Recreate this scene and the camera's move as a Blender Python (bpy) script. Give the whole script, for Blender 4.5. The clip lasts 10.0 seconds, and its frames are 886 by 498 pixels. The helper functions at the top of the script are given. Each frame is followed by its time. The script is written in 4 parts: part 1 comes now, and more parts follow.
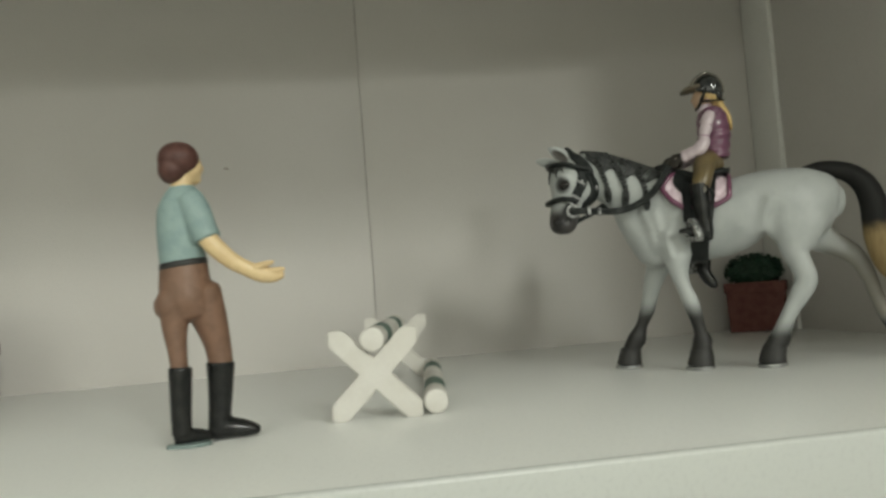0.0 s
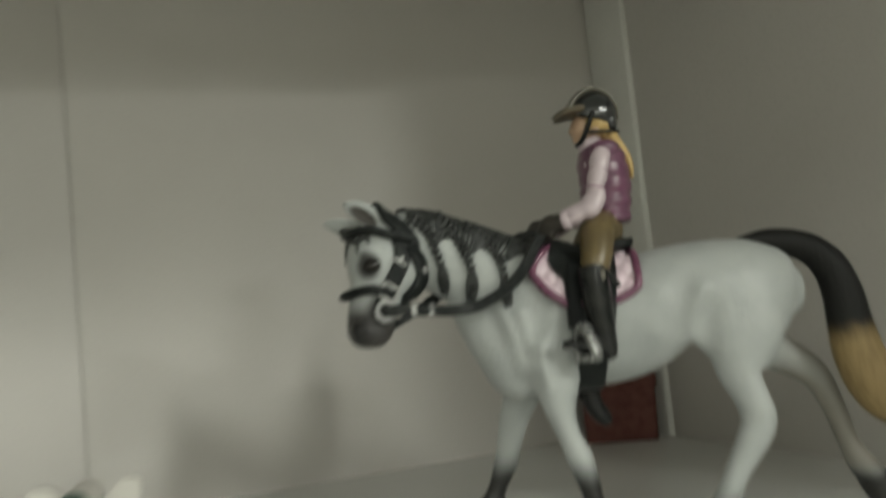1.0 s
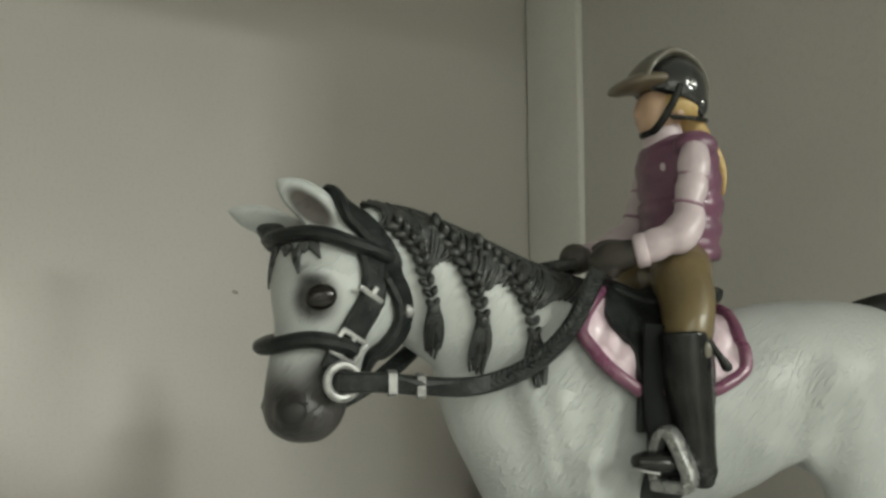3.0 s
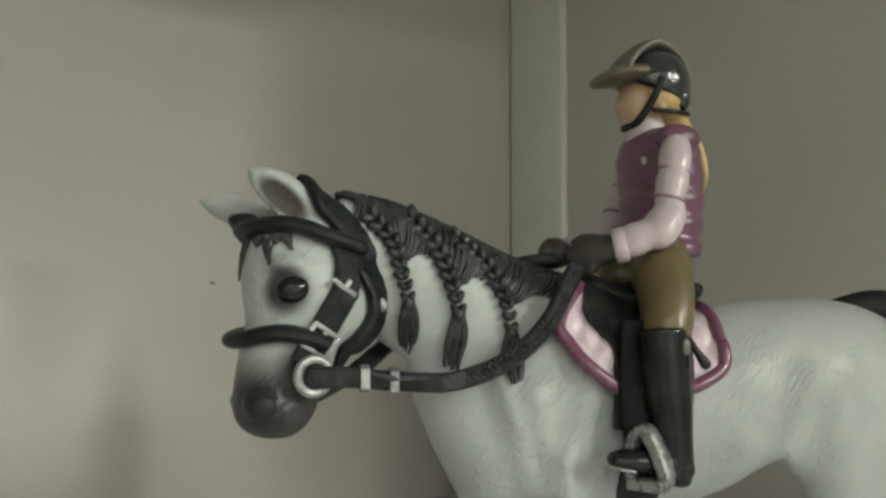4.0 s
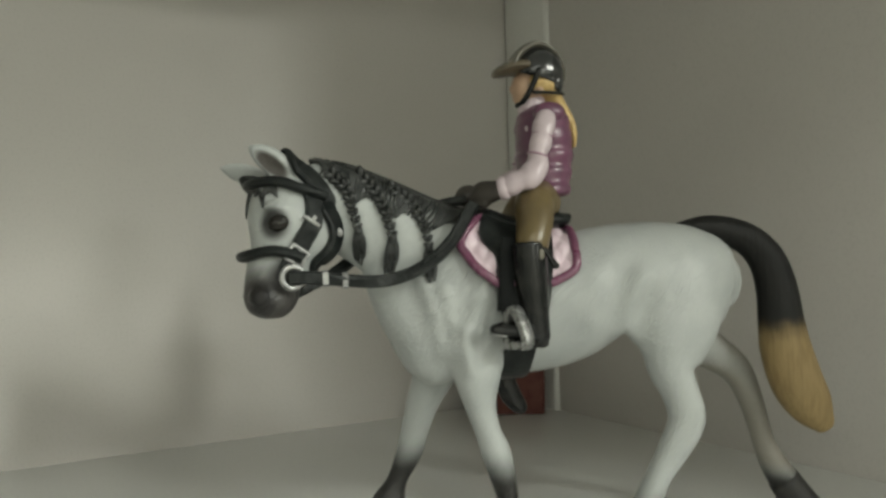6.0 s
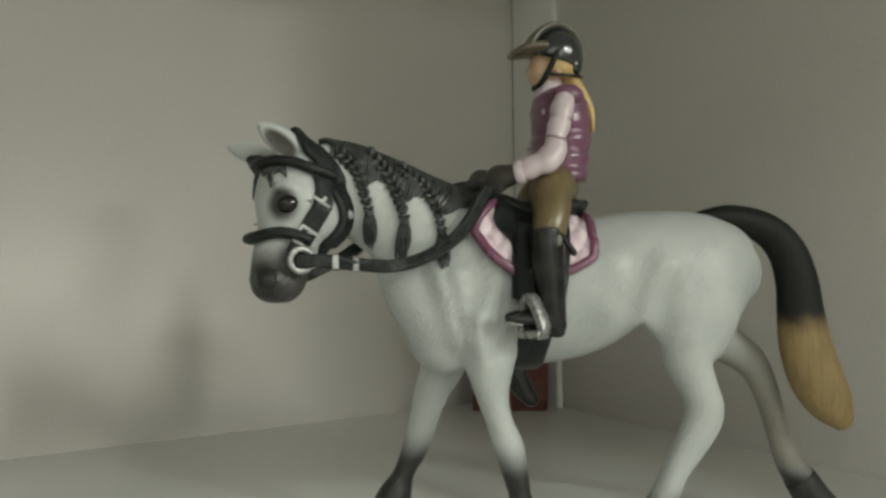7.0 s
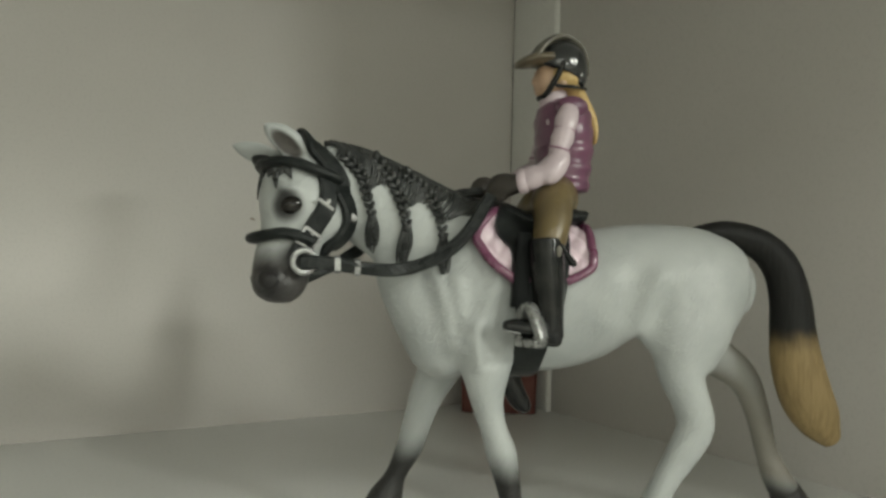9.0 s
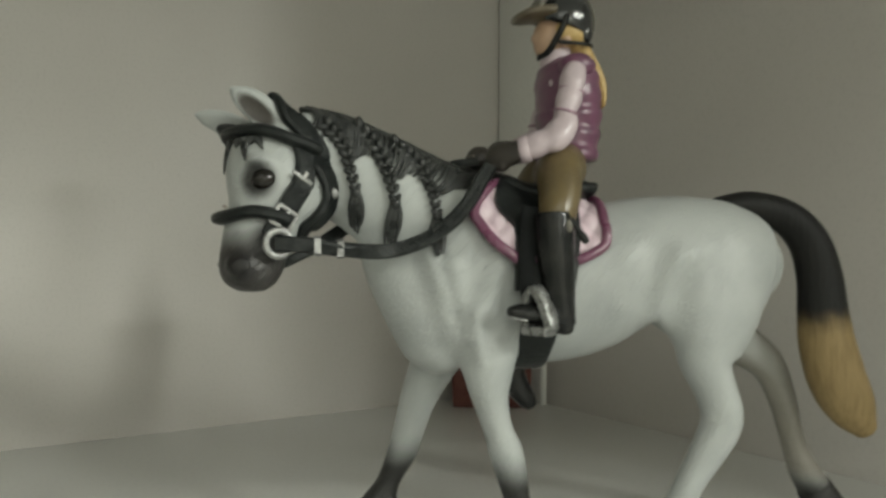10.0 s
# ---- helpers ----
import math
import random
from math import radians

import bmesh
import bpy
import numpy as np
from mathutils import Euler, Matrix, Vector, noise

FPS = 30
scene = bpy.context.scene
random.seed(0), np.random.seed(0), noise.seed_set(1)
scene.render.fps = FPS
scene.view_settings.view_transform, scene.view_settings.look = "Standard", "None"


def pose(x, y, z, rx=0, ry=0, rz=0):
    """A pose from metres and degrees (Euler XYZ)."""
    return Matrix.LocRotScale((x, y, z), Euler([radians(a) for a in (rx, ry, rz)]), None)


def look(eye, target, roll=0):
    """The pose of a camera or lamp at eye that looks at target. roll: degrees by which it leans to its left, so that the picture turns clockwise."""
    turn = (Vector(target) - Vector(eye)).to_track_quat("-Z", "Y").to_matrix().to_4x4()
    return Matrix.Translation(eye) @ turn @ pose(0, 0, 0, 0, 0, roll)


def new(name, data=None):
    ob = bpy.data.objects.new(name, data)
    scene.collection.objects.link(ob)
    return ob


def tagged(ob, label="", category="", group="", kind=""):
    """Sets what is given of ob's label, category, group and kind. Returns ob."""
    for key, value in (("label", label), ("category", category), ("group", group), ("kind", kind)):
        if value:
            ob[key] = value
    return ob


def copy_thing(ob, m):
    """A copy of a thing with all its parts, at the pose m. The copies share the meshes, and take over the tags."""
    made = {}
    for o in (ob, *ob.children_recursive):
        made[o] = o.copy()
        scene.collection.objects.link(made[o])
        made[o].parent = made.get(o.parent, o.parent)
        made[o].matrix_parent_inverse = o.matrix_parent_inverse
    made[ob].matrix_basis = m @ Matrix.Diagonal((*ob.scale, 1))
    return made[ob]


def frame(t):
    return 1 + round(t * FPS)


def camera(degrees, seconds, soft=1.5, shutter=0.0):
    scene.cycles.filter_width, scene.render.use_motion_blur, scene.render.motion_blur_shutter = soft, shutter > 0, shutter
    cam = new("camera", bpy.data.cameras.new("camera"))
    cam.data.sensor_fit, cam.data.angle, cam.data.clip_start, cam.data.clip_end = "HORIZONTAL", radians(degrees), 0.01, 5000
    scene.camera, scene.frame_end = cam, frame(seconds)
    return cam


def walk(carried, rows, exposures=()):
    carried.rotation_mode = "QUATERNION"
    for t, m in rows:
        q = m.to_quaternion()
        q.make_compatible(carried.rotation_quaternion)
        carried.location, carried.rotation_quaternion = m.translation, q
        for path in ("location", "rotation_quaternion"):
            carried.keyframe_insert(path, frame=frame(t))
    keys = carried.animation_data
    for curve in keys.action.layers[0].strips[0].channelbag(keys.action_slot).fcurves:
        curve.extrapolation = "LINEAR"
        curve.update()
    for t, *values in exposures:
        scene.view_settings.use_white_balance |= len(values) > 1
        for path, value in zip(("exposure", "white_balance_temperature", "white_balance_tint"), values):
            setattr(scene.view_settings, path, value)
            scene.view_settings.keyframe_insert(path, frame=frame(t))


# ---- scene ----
cam = camera(55.06, 10.0, soft=2.8, shutter=0.4)
PATH = [
    (0, (-0.30556, -0.55525, 0.04373), (-0.00811, 1.42018, 0.13954), -4.5),
    (0.3, (-0.29641, -0.52792, 0.04680), (0.07259, 1.43560, 0.13868), -4.6),
    (0.5, (-0.28487, -0.51200, 0.05939), (0.16966, 1.43395, 0.14112), -4.7),
    (0.7, (-0.27826, -0.49014, 0.05839), (0.26255, 1.43356, 0.14137), -4.7),
    (0.8, (-0.27666, -0.45922, 0.06234), (0.36656, 1.43305, 0.13711), -5.0),
    (1, (-0.25912, -0.40149, 0.07111), (0.49066, 1.44573, 0.23127), -5.7),
    (1.2, (-0.24412, -0.35710, 0.09055), (0.60276, 1.44456, 0.28245), -5.6),
    (1.5, (-0.24219, -0.32057, 0.09601), (0.68956, 1.44582, 0.20423), -4.0),
    (2, (-0.24491, -0.30325, 0.09059), (0.74150, 1.43399, 0.18530), -1.8),
    (2.5, (-0.24836, -0.30266, 0.08710), (0.80709, 1.39079, 0.22209), -0.7),
    (2.7, (-0.24920, -0.30164, 0.08622), (0.84404, 1.36850, 0.21058), -0.7),
    (3.8, (-0.24777, -0.29779, 0.08617), (0.91570, 1.32424, 0.21000), 0.1),
    (4, (-0.24645, -0.29847, 0.08642), (0.91248, 1.32828, 0.18918), 0.1),
    (4.5, (-0.24967, -0.30301, 0.08569), (0.87258, 1.35045, 0.16706), -0.0),
    (5, (-0.24978, -0.30593, 0.08228), (0.85725, 1.35786, 0.16151), -0.0),
    (5.5, (-0.25814, -0.35667, 0.08321), (0.80523, 1.33661, 0.12832), -1.0),
    (6, (-0.25944, -0.37007, 0.07812), (0.76703, 1.34634, 0.09571), -1.6),
    (6.2, (-0.26337, -0.36637, 0.07689), (0.77719, 1.34149, 0.09755), -1.6),
    (7.3, (-0.25912, -0.36159, 0.07462), (0.77459, 1.35051, 0.08710), -0.5),
    (7.5, (-0.26064, -0.36367, 0.07542), (0.76674, 1.35226, 0.08474), -0.5),
    (8, (-0.26179, -0.36383, 0.07478), (0.77375, 1.34709, 0.09479), 0.4),
    (8.5, (-0.26195, -0.36237, 0.07623), (0.78952, 1.33889, 0.08690), 0.7),
    (9, (-0.26322, -0.36178, 0.07697), (0.79804, 1.33341, 0.08593), 1.4),
    (9.5, (-0.25824, -0.36065, 0.07699), (0.82425, 1.32106, 0.06763), 1.4),
    (10, (-0.25327, -0.34044, 0.07393), (0.84766, 1.32926, 0.06686), 0.2),
]
EXPOSURES = [(0, -0.15), (0.3, -0.21), (0.5, -0.26), (0.8, -0.27), (1, -0.13), (1.5, 0.13), (2.5, 0.21), (3.8, 0.13), (4.5, 0.10), (10, 0.08)]
walk(cam, [(t, look(eye, target, roll)) for t, eye, target, roll in PATH], EXPOSURES)

# ---- world, lamps ----
world = bpy.data.worlds.new("world")
scene.world = world
world.use_nodes = True
world.node_tree.nodes["Background"].inputs[0].default_value = (0.9, 0.95, 1.0, 1)
world.node_tree.nodes["Background"].inputs[1].default_value = 0.05


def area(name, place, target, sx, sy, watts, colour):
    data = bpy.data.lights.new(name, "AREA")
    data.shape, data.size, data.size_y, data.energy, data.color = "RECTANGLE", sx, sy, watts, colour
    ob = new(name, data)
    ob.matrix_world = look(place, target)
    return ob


LAMP = (0.97, 1.0, 0.90)
for place, watts, cone, soft in (((0.56, -3.5, 1.276), 97, 17.0, 0.16), ((0.373, -2.6, 1.104), 59, 22.0, 0.12)):
    spot = bpy.data.lights.new("ceiling_spot", "SPOT")
    spot.energy, spot.color, spot.spot_size, spot.spot_blend, spot.shadow_soft_size = watts, LAMP, radians(cone), 0.62, soft
    new("ceiling_spot", spot).matrix_world = look(place, (-0.60, 0.0, -0.10))
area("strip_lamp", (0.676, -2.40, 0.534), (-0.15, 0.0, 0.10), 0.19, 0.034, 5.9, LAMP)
# Four unseen fill lamps, added for the soft light in the compartment.
area("fill_panel", (1.35, -2.40, 1.04), (1.35, -2.40, 0.0), 0.9, 0.35, 37, LAMP)
area("fill_panel", (-2.6, -2.6, 1.04), (-2.6, -2.6, 0.0), 2.0, 2.0, 17, LAMP)
area("fill_panel", (-1.45, -1.75, 1.04), (-1.45, -1.75, 0.0), 1.2, 0.9, 14.5, LAMP)
area("fill_panel", (-1.4, -7.0, 1.04), (-1.4, -7.0, 0.0), 1.6, 1.2, 148, LAMP)


# ---- materials ----
def nodes_of(name):
    m = bpy.data.materials.new(name)
    m.use_nodes = True
    t = m.node_tree
    return m, t, t.nodes["Principled BSDF"]


def link(t, a, b):
    t.links.new(a, b)


def noise_node(t, scale, detail=3.0, stretch=None):
    co = t.nodes.new("ShaderNodeTexCoord")
    n = t.nodes.new("ShaderNodeTexNoise")
    n.inputs["Scale"].default_value, n.inputs["Detail"].default_value = scale, detail
    if stretch:
        mp = t.nodes.new("ShaderNodeMapping")
        mp.inputs["Scale"].default_value = stretch
        link(t, co.outputs["Object"], mp.inputs[0])
        link(t, mp.outputs[0], n.inputs["Vector"])
    else:
        link(t, co.outputs["Object"], n.inputs["Vector"])
    return n


def ramp(t, src, lo, hi, a=0.0, b=1.0):
    r = t.nodes.new("ShaderNodeMapRange")
    r.interpolation_type = "SMOOTHSTEP"
    for k, v in zip(("From Min", "From Max", "To Min", "To Max"), (lo, hi, a, b)):
        r.inputs[k].default_value = v
    link(t, src, r.inputs["Value"])
    return r.outputs[0]


def mix(t, fac, a, b):
    m = t.nodes.new("ShaderNodeMix")
    m.data_type = "RGBA"
    for sock, v in ((m.inputs[0], fac), (m.inputs[6], a), (m.inputs[7], b)):
        if isinstance(v, (tuple, float, int)):
            sock.default_value = (*v, 1) if isinstance(v, tuple) else v
        else:
            link(t, v, sock)
    return m.outputs[2]


def bump(t, p, height, strength, distance):
    b = t.nodes.new("ShaderNodeBump")
    b.inputs["Strength"].default_value, b.inputs["Distance"].default_value = strength, distance
    link(t, height, b.inputs["Height"])
    link(t, b.outputs[0], p.inputs["Normal"])
    return b


def paint(name, colour, worn, rough=0.45, metal=0.0, big=60.0, fine=900.0, relief=0.15, coat=0.0, stretch=None, spec=0.5, uneven=0.2):
    """Painted plastic, laminate or metal: two scales of tone, fine relief, uneven gloss."""
    m, t, p = nodes_of(name)
    a, b = noise_node(t, big, 4.0), noise_node(t, fine, 3.0, stretch)
    tone = mix(t, ramp(t, a.outputs[0], 0.35, 0.7), colour, worn)
    dark = tuple(c * 0.86 for c in colour)
    link(t, mix(t, ramp(t, b.outputs[0], 0.45, 0.75, 0.0, 0.5), tone, dark), p.inputs["Base Color"])
    link(t, ramp(t, a.outputs[0], 0.3, 0.7, rough * (1 - uneven * 0.8), min(1.0, rough * (1 + uneven))), p.inputs["Roughness"])
    p.inputs["Metallic"].default_value = metal
    p.inputs["Specular IOR Level"].default_value = spec
    p.inputs["Coat Weight"].default_value = coat
    p.inputs["Coat Roughness"].default_value = 0.15
    bump(t, p, b.outputs[0], relief, 0.0004)
    return m


# Walls set darker than the shelf board, its stronger light put into the tones.
LAMINATE_TONED = paint("white_laminate_toned", (0.582, 0.558, 0.53), (0.547, 0.523, 0.495), 0.42, big=7, fine=900, relief=0.03)
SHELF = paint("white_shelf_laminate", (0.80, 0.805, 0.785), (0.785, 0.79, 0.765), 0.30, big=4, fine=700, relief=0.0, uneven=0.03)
# Front edge greyer than the board, shade put into its colour.
EDGE_DIMMED = paint("shelf_edge_dimmed", (0.50, 0.515, 0.50), (0.475, 0.49, 0.47), 0.35, big=6, fine=700, relief=0.02)
BATTEN = paint("white_painted_batten", (0.70, 0.695, 0.665), (0.65, 0.64, 0.61), 0.4, big=20, fine=700, relief=0.05)
GAP = paint("pale_gap", (0.42, 0.40, 0.37), (0.36, 0.34, 0.31), 0.9)
SCUFF = paint("scuff", (0.36, 0.31, 0.275), (0.30, 0.25, 0.22), 0.8)
ROOMPAINT = paint("room_paint", (0.80, 0.80, 0.76), (0.76, 0.76, 0.72), 0.8, big=2, fine=60)
ROOMFLOOR = paint("room_floor", (0.50, 0.48, 0.43), (0.43, 0.41, 0.37), 0.6, big=3, fine=80)
TERRACOTTA = paint("terracotta", (0.125, 0.038, 0.028), (0.09, 0.028, 0.022), 0.7, big=180, fine=1500, relief=0.3)
LEAF = paint("dark_green_leaf", (0.008, 0.040, 0.019), (0.005, 0.026, 0.012), 0.55, big=220, fine=1500)
SOIL = paint("soil", (0.03, 0.02, 0.014), (0.02, 0.014, 0.01), 0.95, big=300, fine=2000, relief=0.5)
JUMPWHITE = paint("jump_white", (0.62, 0.60, 0.56), (0.57, 0.545, 0.50), 0.5, big=90, fine=1200)
JUMPGREEN = paint("jump_green", (0.028, 0.095, 0.066), (0.022, 0.072, 0.05), 0.45, big=150, fine=1200)
MANE = paint("charcoal_mane", (0.020, 0.022, 0.021), (0.042, 0.045, 0.044), 0.29, big=250, fine=2200, relief=0.45, spec=0.5)
EYE = paint("glossy_eye", (0.006, 0.005, 0.004), (0.010, 0.008, 0.006), 0.16, spec=0.4)
NOSTRIL = paint("dark_nostril", (0.005, 0.0045, 0.0045), (0.014, 0.012, 0.012), 0.6, big=400)
HOOF = paint("dark_hoof", (0.013, 0.0125, 0.012), (0.026, 0.025, 0.023), 0.5, big=300, fine=1800, relief=0.3)
SILVER = paint("silver_paint", (0.44, 0.445, 0.44), (0.20, 0.20, 0.20), 0.40, metal=0.7, big=400, fine=2500, relief=0.35)
DULL = paint("dull_black_leather", (0.006, 0.007, 0.007), (0.012, 0.013, 0.013), 0.75, big=300, fine=3000, relief=0.2, spec=0.12)
PEWTER = paint("grey_stirrup_paint", (0.20, 0.205, 0.20), (0.32, 0.325, 0.32), 0.27, metal=0.6, big=500, fine=1400, relief=0.5)
LEATHER = paint("black_leather", (0.009, 0.011, 0.011), (0.022, 0.025, 0.024), 0.38, big=300, fine=1500, relief=0.55, spec=0.22)
REIN = paint("braided_rein", (0.009, 0.011, 0.011), (0.024, 0.027, 0.026), 0.38, big=600, fine=1300, relief=0.8, spec=0.3)
PINK = paint("pink_pad", (0.73, 0.60, 0.66), (0.66, 0.51, 0.58), 0.42, big=350, fine=1500, relief=0.25, coat=0.2)
PIPING = paint("purple_piping", (0.17, 0.058, 0.108), (0.135, 0.045, 0.085), 0.3, big=300, fine=1500, coat=0.3)
VEST = paint("purple_vest", (0.145, 0.055, 0.10), (0.105, 0.040, 0.075), 0.34, big=250, fine=1400, relief=0.25, coat=0.3)
LILAC = paint("pale_lilac_sleeve", (0.52, 0.435, 0.465), (0.45, 0.37, 0.40), 0.4, big=250, fine=1500, coat=0.25)
KHAKI = paint("khaki_breeches", (0.135, 0.098, 0.042), (0.105, 0.076, 0.032), 0.38, big=220, fine=1500, coat=0.2)
BOOT = paint("black_boot", (0.009, 0.010, 0.010), (0.018, 0.018, 0.017), 0.2, big=300, fine=1500, coat=0.12, spec=0.25)
GLOVE = paint("dark_glove", (0.024, 0.020, 0.016), (0.040, 0.034, 0.028), 0.5, big=400, fine=1800, relief=0.3)
SKIN = paint("painted_skin", (0.46, 0.31, 0.21), (0.41, 0.27, 0.18), 0.42, big=250, fine=1500)
SKINPALE = paint("painted_pale_skin", (0.66, 0.50, 0.28), (0.60, 0.44, 0.24), 0.45, big=200, fine=1500)
BANDING = paint("pale_purple_banding", (0.30, 0.175, 0.235), (0.24, 0.13, 0.18), 0.4, big=250, fine=1500)
BLONDE = paint("blonde_hair", (0.56, 0.40, 0.17), (0.43, 0.29, 0.11), 0.45, big=400, fine=1500, relief=0.3)
HELMET = paint("black_helmet", (0.008, 0.010, 0.011), (0.014, 0.015, 0.016), 0.16, big=200, coat=0.8)
PEAK = paint("brown_peak", (0.115, 0.094, 0.062), (0.085, 0.068, 0.045), 0.35, big=250, coat=0.3)
DUST = paint("grey_helmet_band", (0.12, 0.11, 0.085), (0.085, 0.077, 0.06), 0.4, big=250, coat=0.3)
HAIRBROWN = paint("red_brown_hair", (0.085, 0.032, 0.024), (0.060, 0.022, 0.017), 0.55, big=300, fine=1500, relief=0.3)
SHIRT = paint("pale_teal_shirt", (0.245, 0.335, 0.325), (0.205, 0.29, 0.285), 0.55, big=200, fine=1200)
TROUSER = paint("brown_trousers", (0.19, 0.105, 0.068), (0.15, 0.085, 0.055), 0.55, big=200, fine=1200)
BELT = paint("black_belt", (0.012, 0.012, 0.012), (0.025, 0.025, 0.024), 0.4)
FOOTPLATE = paint("grey_green_footplate", (0.20, 0.26, 0.25), (0.16, 0.21, 0.2), 0.5)


def coat_material():
    """Dapple-grey toy coat: off-white, charcoal stockings and muzzle, fine hair relief."""
    m, t, p = nodes_of("dapple_grey_coat")
    co = t.nodes.new("ShaderNodeTexCoord")
    sep = t.nodes.new("ShaderNodeSeparateXYZ")
    link(t, co.outputs["Object"], sep.inputs[0])
    n, fine = noise_node(t, 70.0, 4.0), noise_node(t, 1.0, 2.0, (1700.0, 1700.0, 300.0))
    turned = t.nodes.new("ShaderNodeMapping")
    turned.inputs["Rotation"].default_value = (0.0, 0.75, 0.0)
    link(t, co.outputs["Object"], turned.inputs[0])
    link(t, turned.outputs[0], fine.inputs["Vector"].links[0].from_node.inputs[0])
    add = t.nodes.new("ShaderNodeMath")
    add.operation = "MULTIPLY_ADD"
    link(t, n.outputs[0], add.inputs[0])
    add.inputs[1].default_value = 0.006
    level = t.nodes.new("ShaderNodeMath")
    link(t, sep.outputs["Z"], level.inputs[0])
    link(t, ramp(t, sep.outputs["X"], -0.012, 0.0, 0.0105, 0.0), level.inputs[1])
    link(t, level.outputs[0], add.inputs[2])
    stocking = ramp(t, add.outputs[0], 0.0255, 0.0345, 1.0, 0.0)
    dist = t.nodes.new("ShaderNodeVectorMath")
    dist.operation = "DISTANCE"
    link(t, co.outputs["Object"], dist.inputs[0])
    dist.inputs[1].default_value = (0.0665, 0.0105, 0.0665)
    muzzle = ramp(t, dist.outputs["Value"], 0.0070, 0.0132, 1.0, 0.0)
    white = mix(t, ramp(t, n.outputs[0], 0.4, 0.75), (0.392, 0.410, 0.402), (0.322, 0.339, 0.334))
    c = mix(t, stocking, white, (0.013, 0.0125, 0.0115))
    c = mix(t, muzzle, c, (0.040, 0.037, 0.035))
    for spot, r0, r1 in (((0.0675, 0.0152, 0.0695), 0.0020, 0.0056), ((0.0622, 0.0152, 0.0752), 0.0016, 0.0052), ((0.0645, 0.0145, 0.0868), 0.0024, 0.0052)):
        near = t.nodes.new("ShaderNodeVectorMath")
        near.operation = "DISTANCE"
        link(t, co.outputs["Object"], near.inputs[0])
        near.inputs[1].default_value = spot
        c = mix(t, ramp(t, near.outputs["Value"], r0, r1, 0.95, 0.0), c, (0.010, 0.009, 0.009))
    # brown-grey paint in the hollow of the near ear
    shift = t.nodes.new("ShaderNodeVectorMath")
    shift.operation = "SUBTRACT"
    link(t, co.outputs["Object"], shift.inputs[0])
    shift.inputs[1].default_value = (0.0646, 0.0082, 0.1009)
    spun = t.nodes.new("ShaderNodeVectorRotate")
    spun.rotation_type, spun.invert = "EULER_XYZ", True
    spun.inputs["Rotation"].default_value = (0.0, -radians(39), 0.0)
    link(t, shift.outputs[0], spun.inputs["Vector"])
    fit_in = t.nodes.new("ShaderNodeVectorMath")
    fit_in.operation = "DIVIDE"
    link(t, spun.outputs[0], fit_in.inputs[0])
    fit_in.inputs[1].default_value = (0.0054, 0.0060, 0.0023)
    far = t.nodes.new("ShaderNodeVectorMath")
    far.operation = "LENGTH"
    link(t, fit_in.outputs[0], far.inputs[0])
    c = mix(t, ramp(t, far.outputs["Value"], 0.62, 1.05, 1.0, 0.0), c, (0.046, 0.040, 0.035))
    # brown-grey shade put into the coat colour over the trailing far hind leg
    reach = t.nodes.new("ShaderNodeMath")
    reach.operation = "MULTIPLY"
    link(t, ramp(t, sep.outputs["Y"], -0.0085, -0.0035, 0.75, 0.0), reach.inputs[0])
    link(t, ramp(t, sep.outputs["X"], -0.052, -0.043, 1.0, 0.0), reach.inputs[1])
    leg_shade = t.nodes.new("ShaderNodeMath")
    leg_shade.operation = "MULTIPLY"
    link(t, reach.outputs[0], leg_shade.inputs[0])
    link(t, ramp(t, add.outputs[0], 0.0270, 0.0330), leg_shade.inputs[1])
    c = mix(t, leg_shade.outputs[0], c, (0.165, 0.140, 0.104))
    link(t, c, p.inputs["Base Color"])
    p.inputs["Roughness"].default_value = 0.42
    muscle = noise_node(t, 1.0, 2.0, (170.0, 170.0, 75.0))
    both = t.nodes.new("ShaderNodeMath")
    both.operation = "MULTIPLY_ADD"
    link(t, muscle.outputs[0], both.inputs[0])
    both.inputs[1].default_value = 1.3
    strokes = ramp(t, fine.outputs[0], 0.50, 0.62)
    patch = ramp(t, noise_node(t, 45.0, 2.0).outputs[0], 0.40, 0.62, 0.28, 0.6)
    worn = t.nodes.new("ShaderNodeMath")
    worn.operation = "MULTIPLY"
    link(t, strokes, worn.inputs[0])
    link(t, patch, worn.inputs[1])
    link(t, worn.outputs[0], both.inputs[2])
    bump(t, p, both.outputs[0], 0.6, 0.0004)
    return m


def tail_material():
    """Tail hair: black dock running out into straw-tan ends."""
    m, t, p = nodes_of("black_to_tan_tail")
    co = t.nodes.new("ShaderNodeTexCoord")
    sep = t.nodes.new("ShaderNodeSeparateXYZ")
    link(t, co.outputs["Object"], sep.inputs[0])
    n, fine = noise_node(t, 160.0, 4.0), noise_node(t, 900.0, 3.0, (1.0, 1.0, 0.15))
    add = t.nodes.new("ShaderNodeMath")
    add.operation = "MULTIPLY_ADD"
    link(t, n.outputs[0], add.inputs[0])
    add.inputs[1].default_value = 0.006
    link(t, sep.outputs["Z"], add.inputs[2])
    tan = mix(t, ramp(t, fine.outputs[0], 0.35, 0.7), (0.24, 0.173, 0.083), (0.195, 0.138, 0.064))
    link(t, mix(t, ramp(t, add.outputs[0], 0.0555, 0.0635), tan, (0.009, 0.009, 0.0085)), p.inputs["Base Color"])
    p.inputs["Roughness"].default_value = 0.55
    p.inputs["Specular IOR Level"].default_value = 0.18
    bump(t, p, fine.outputs[0], 0.5, 0.0006)
    return m


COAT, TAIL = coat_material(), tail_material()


# ---- mesh helpers (sizes in mm, meshes in metres) ----
MM = 0.001


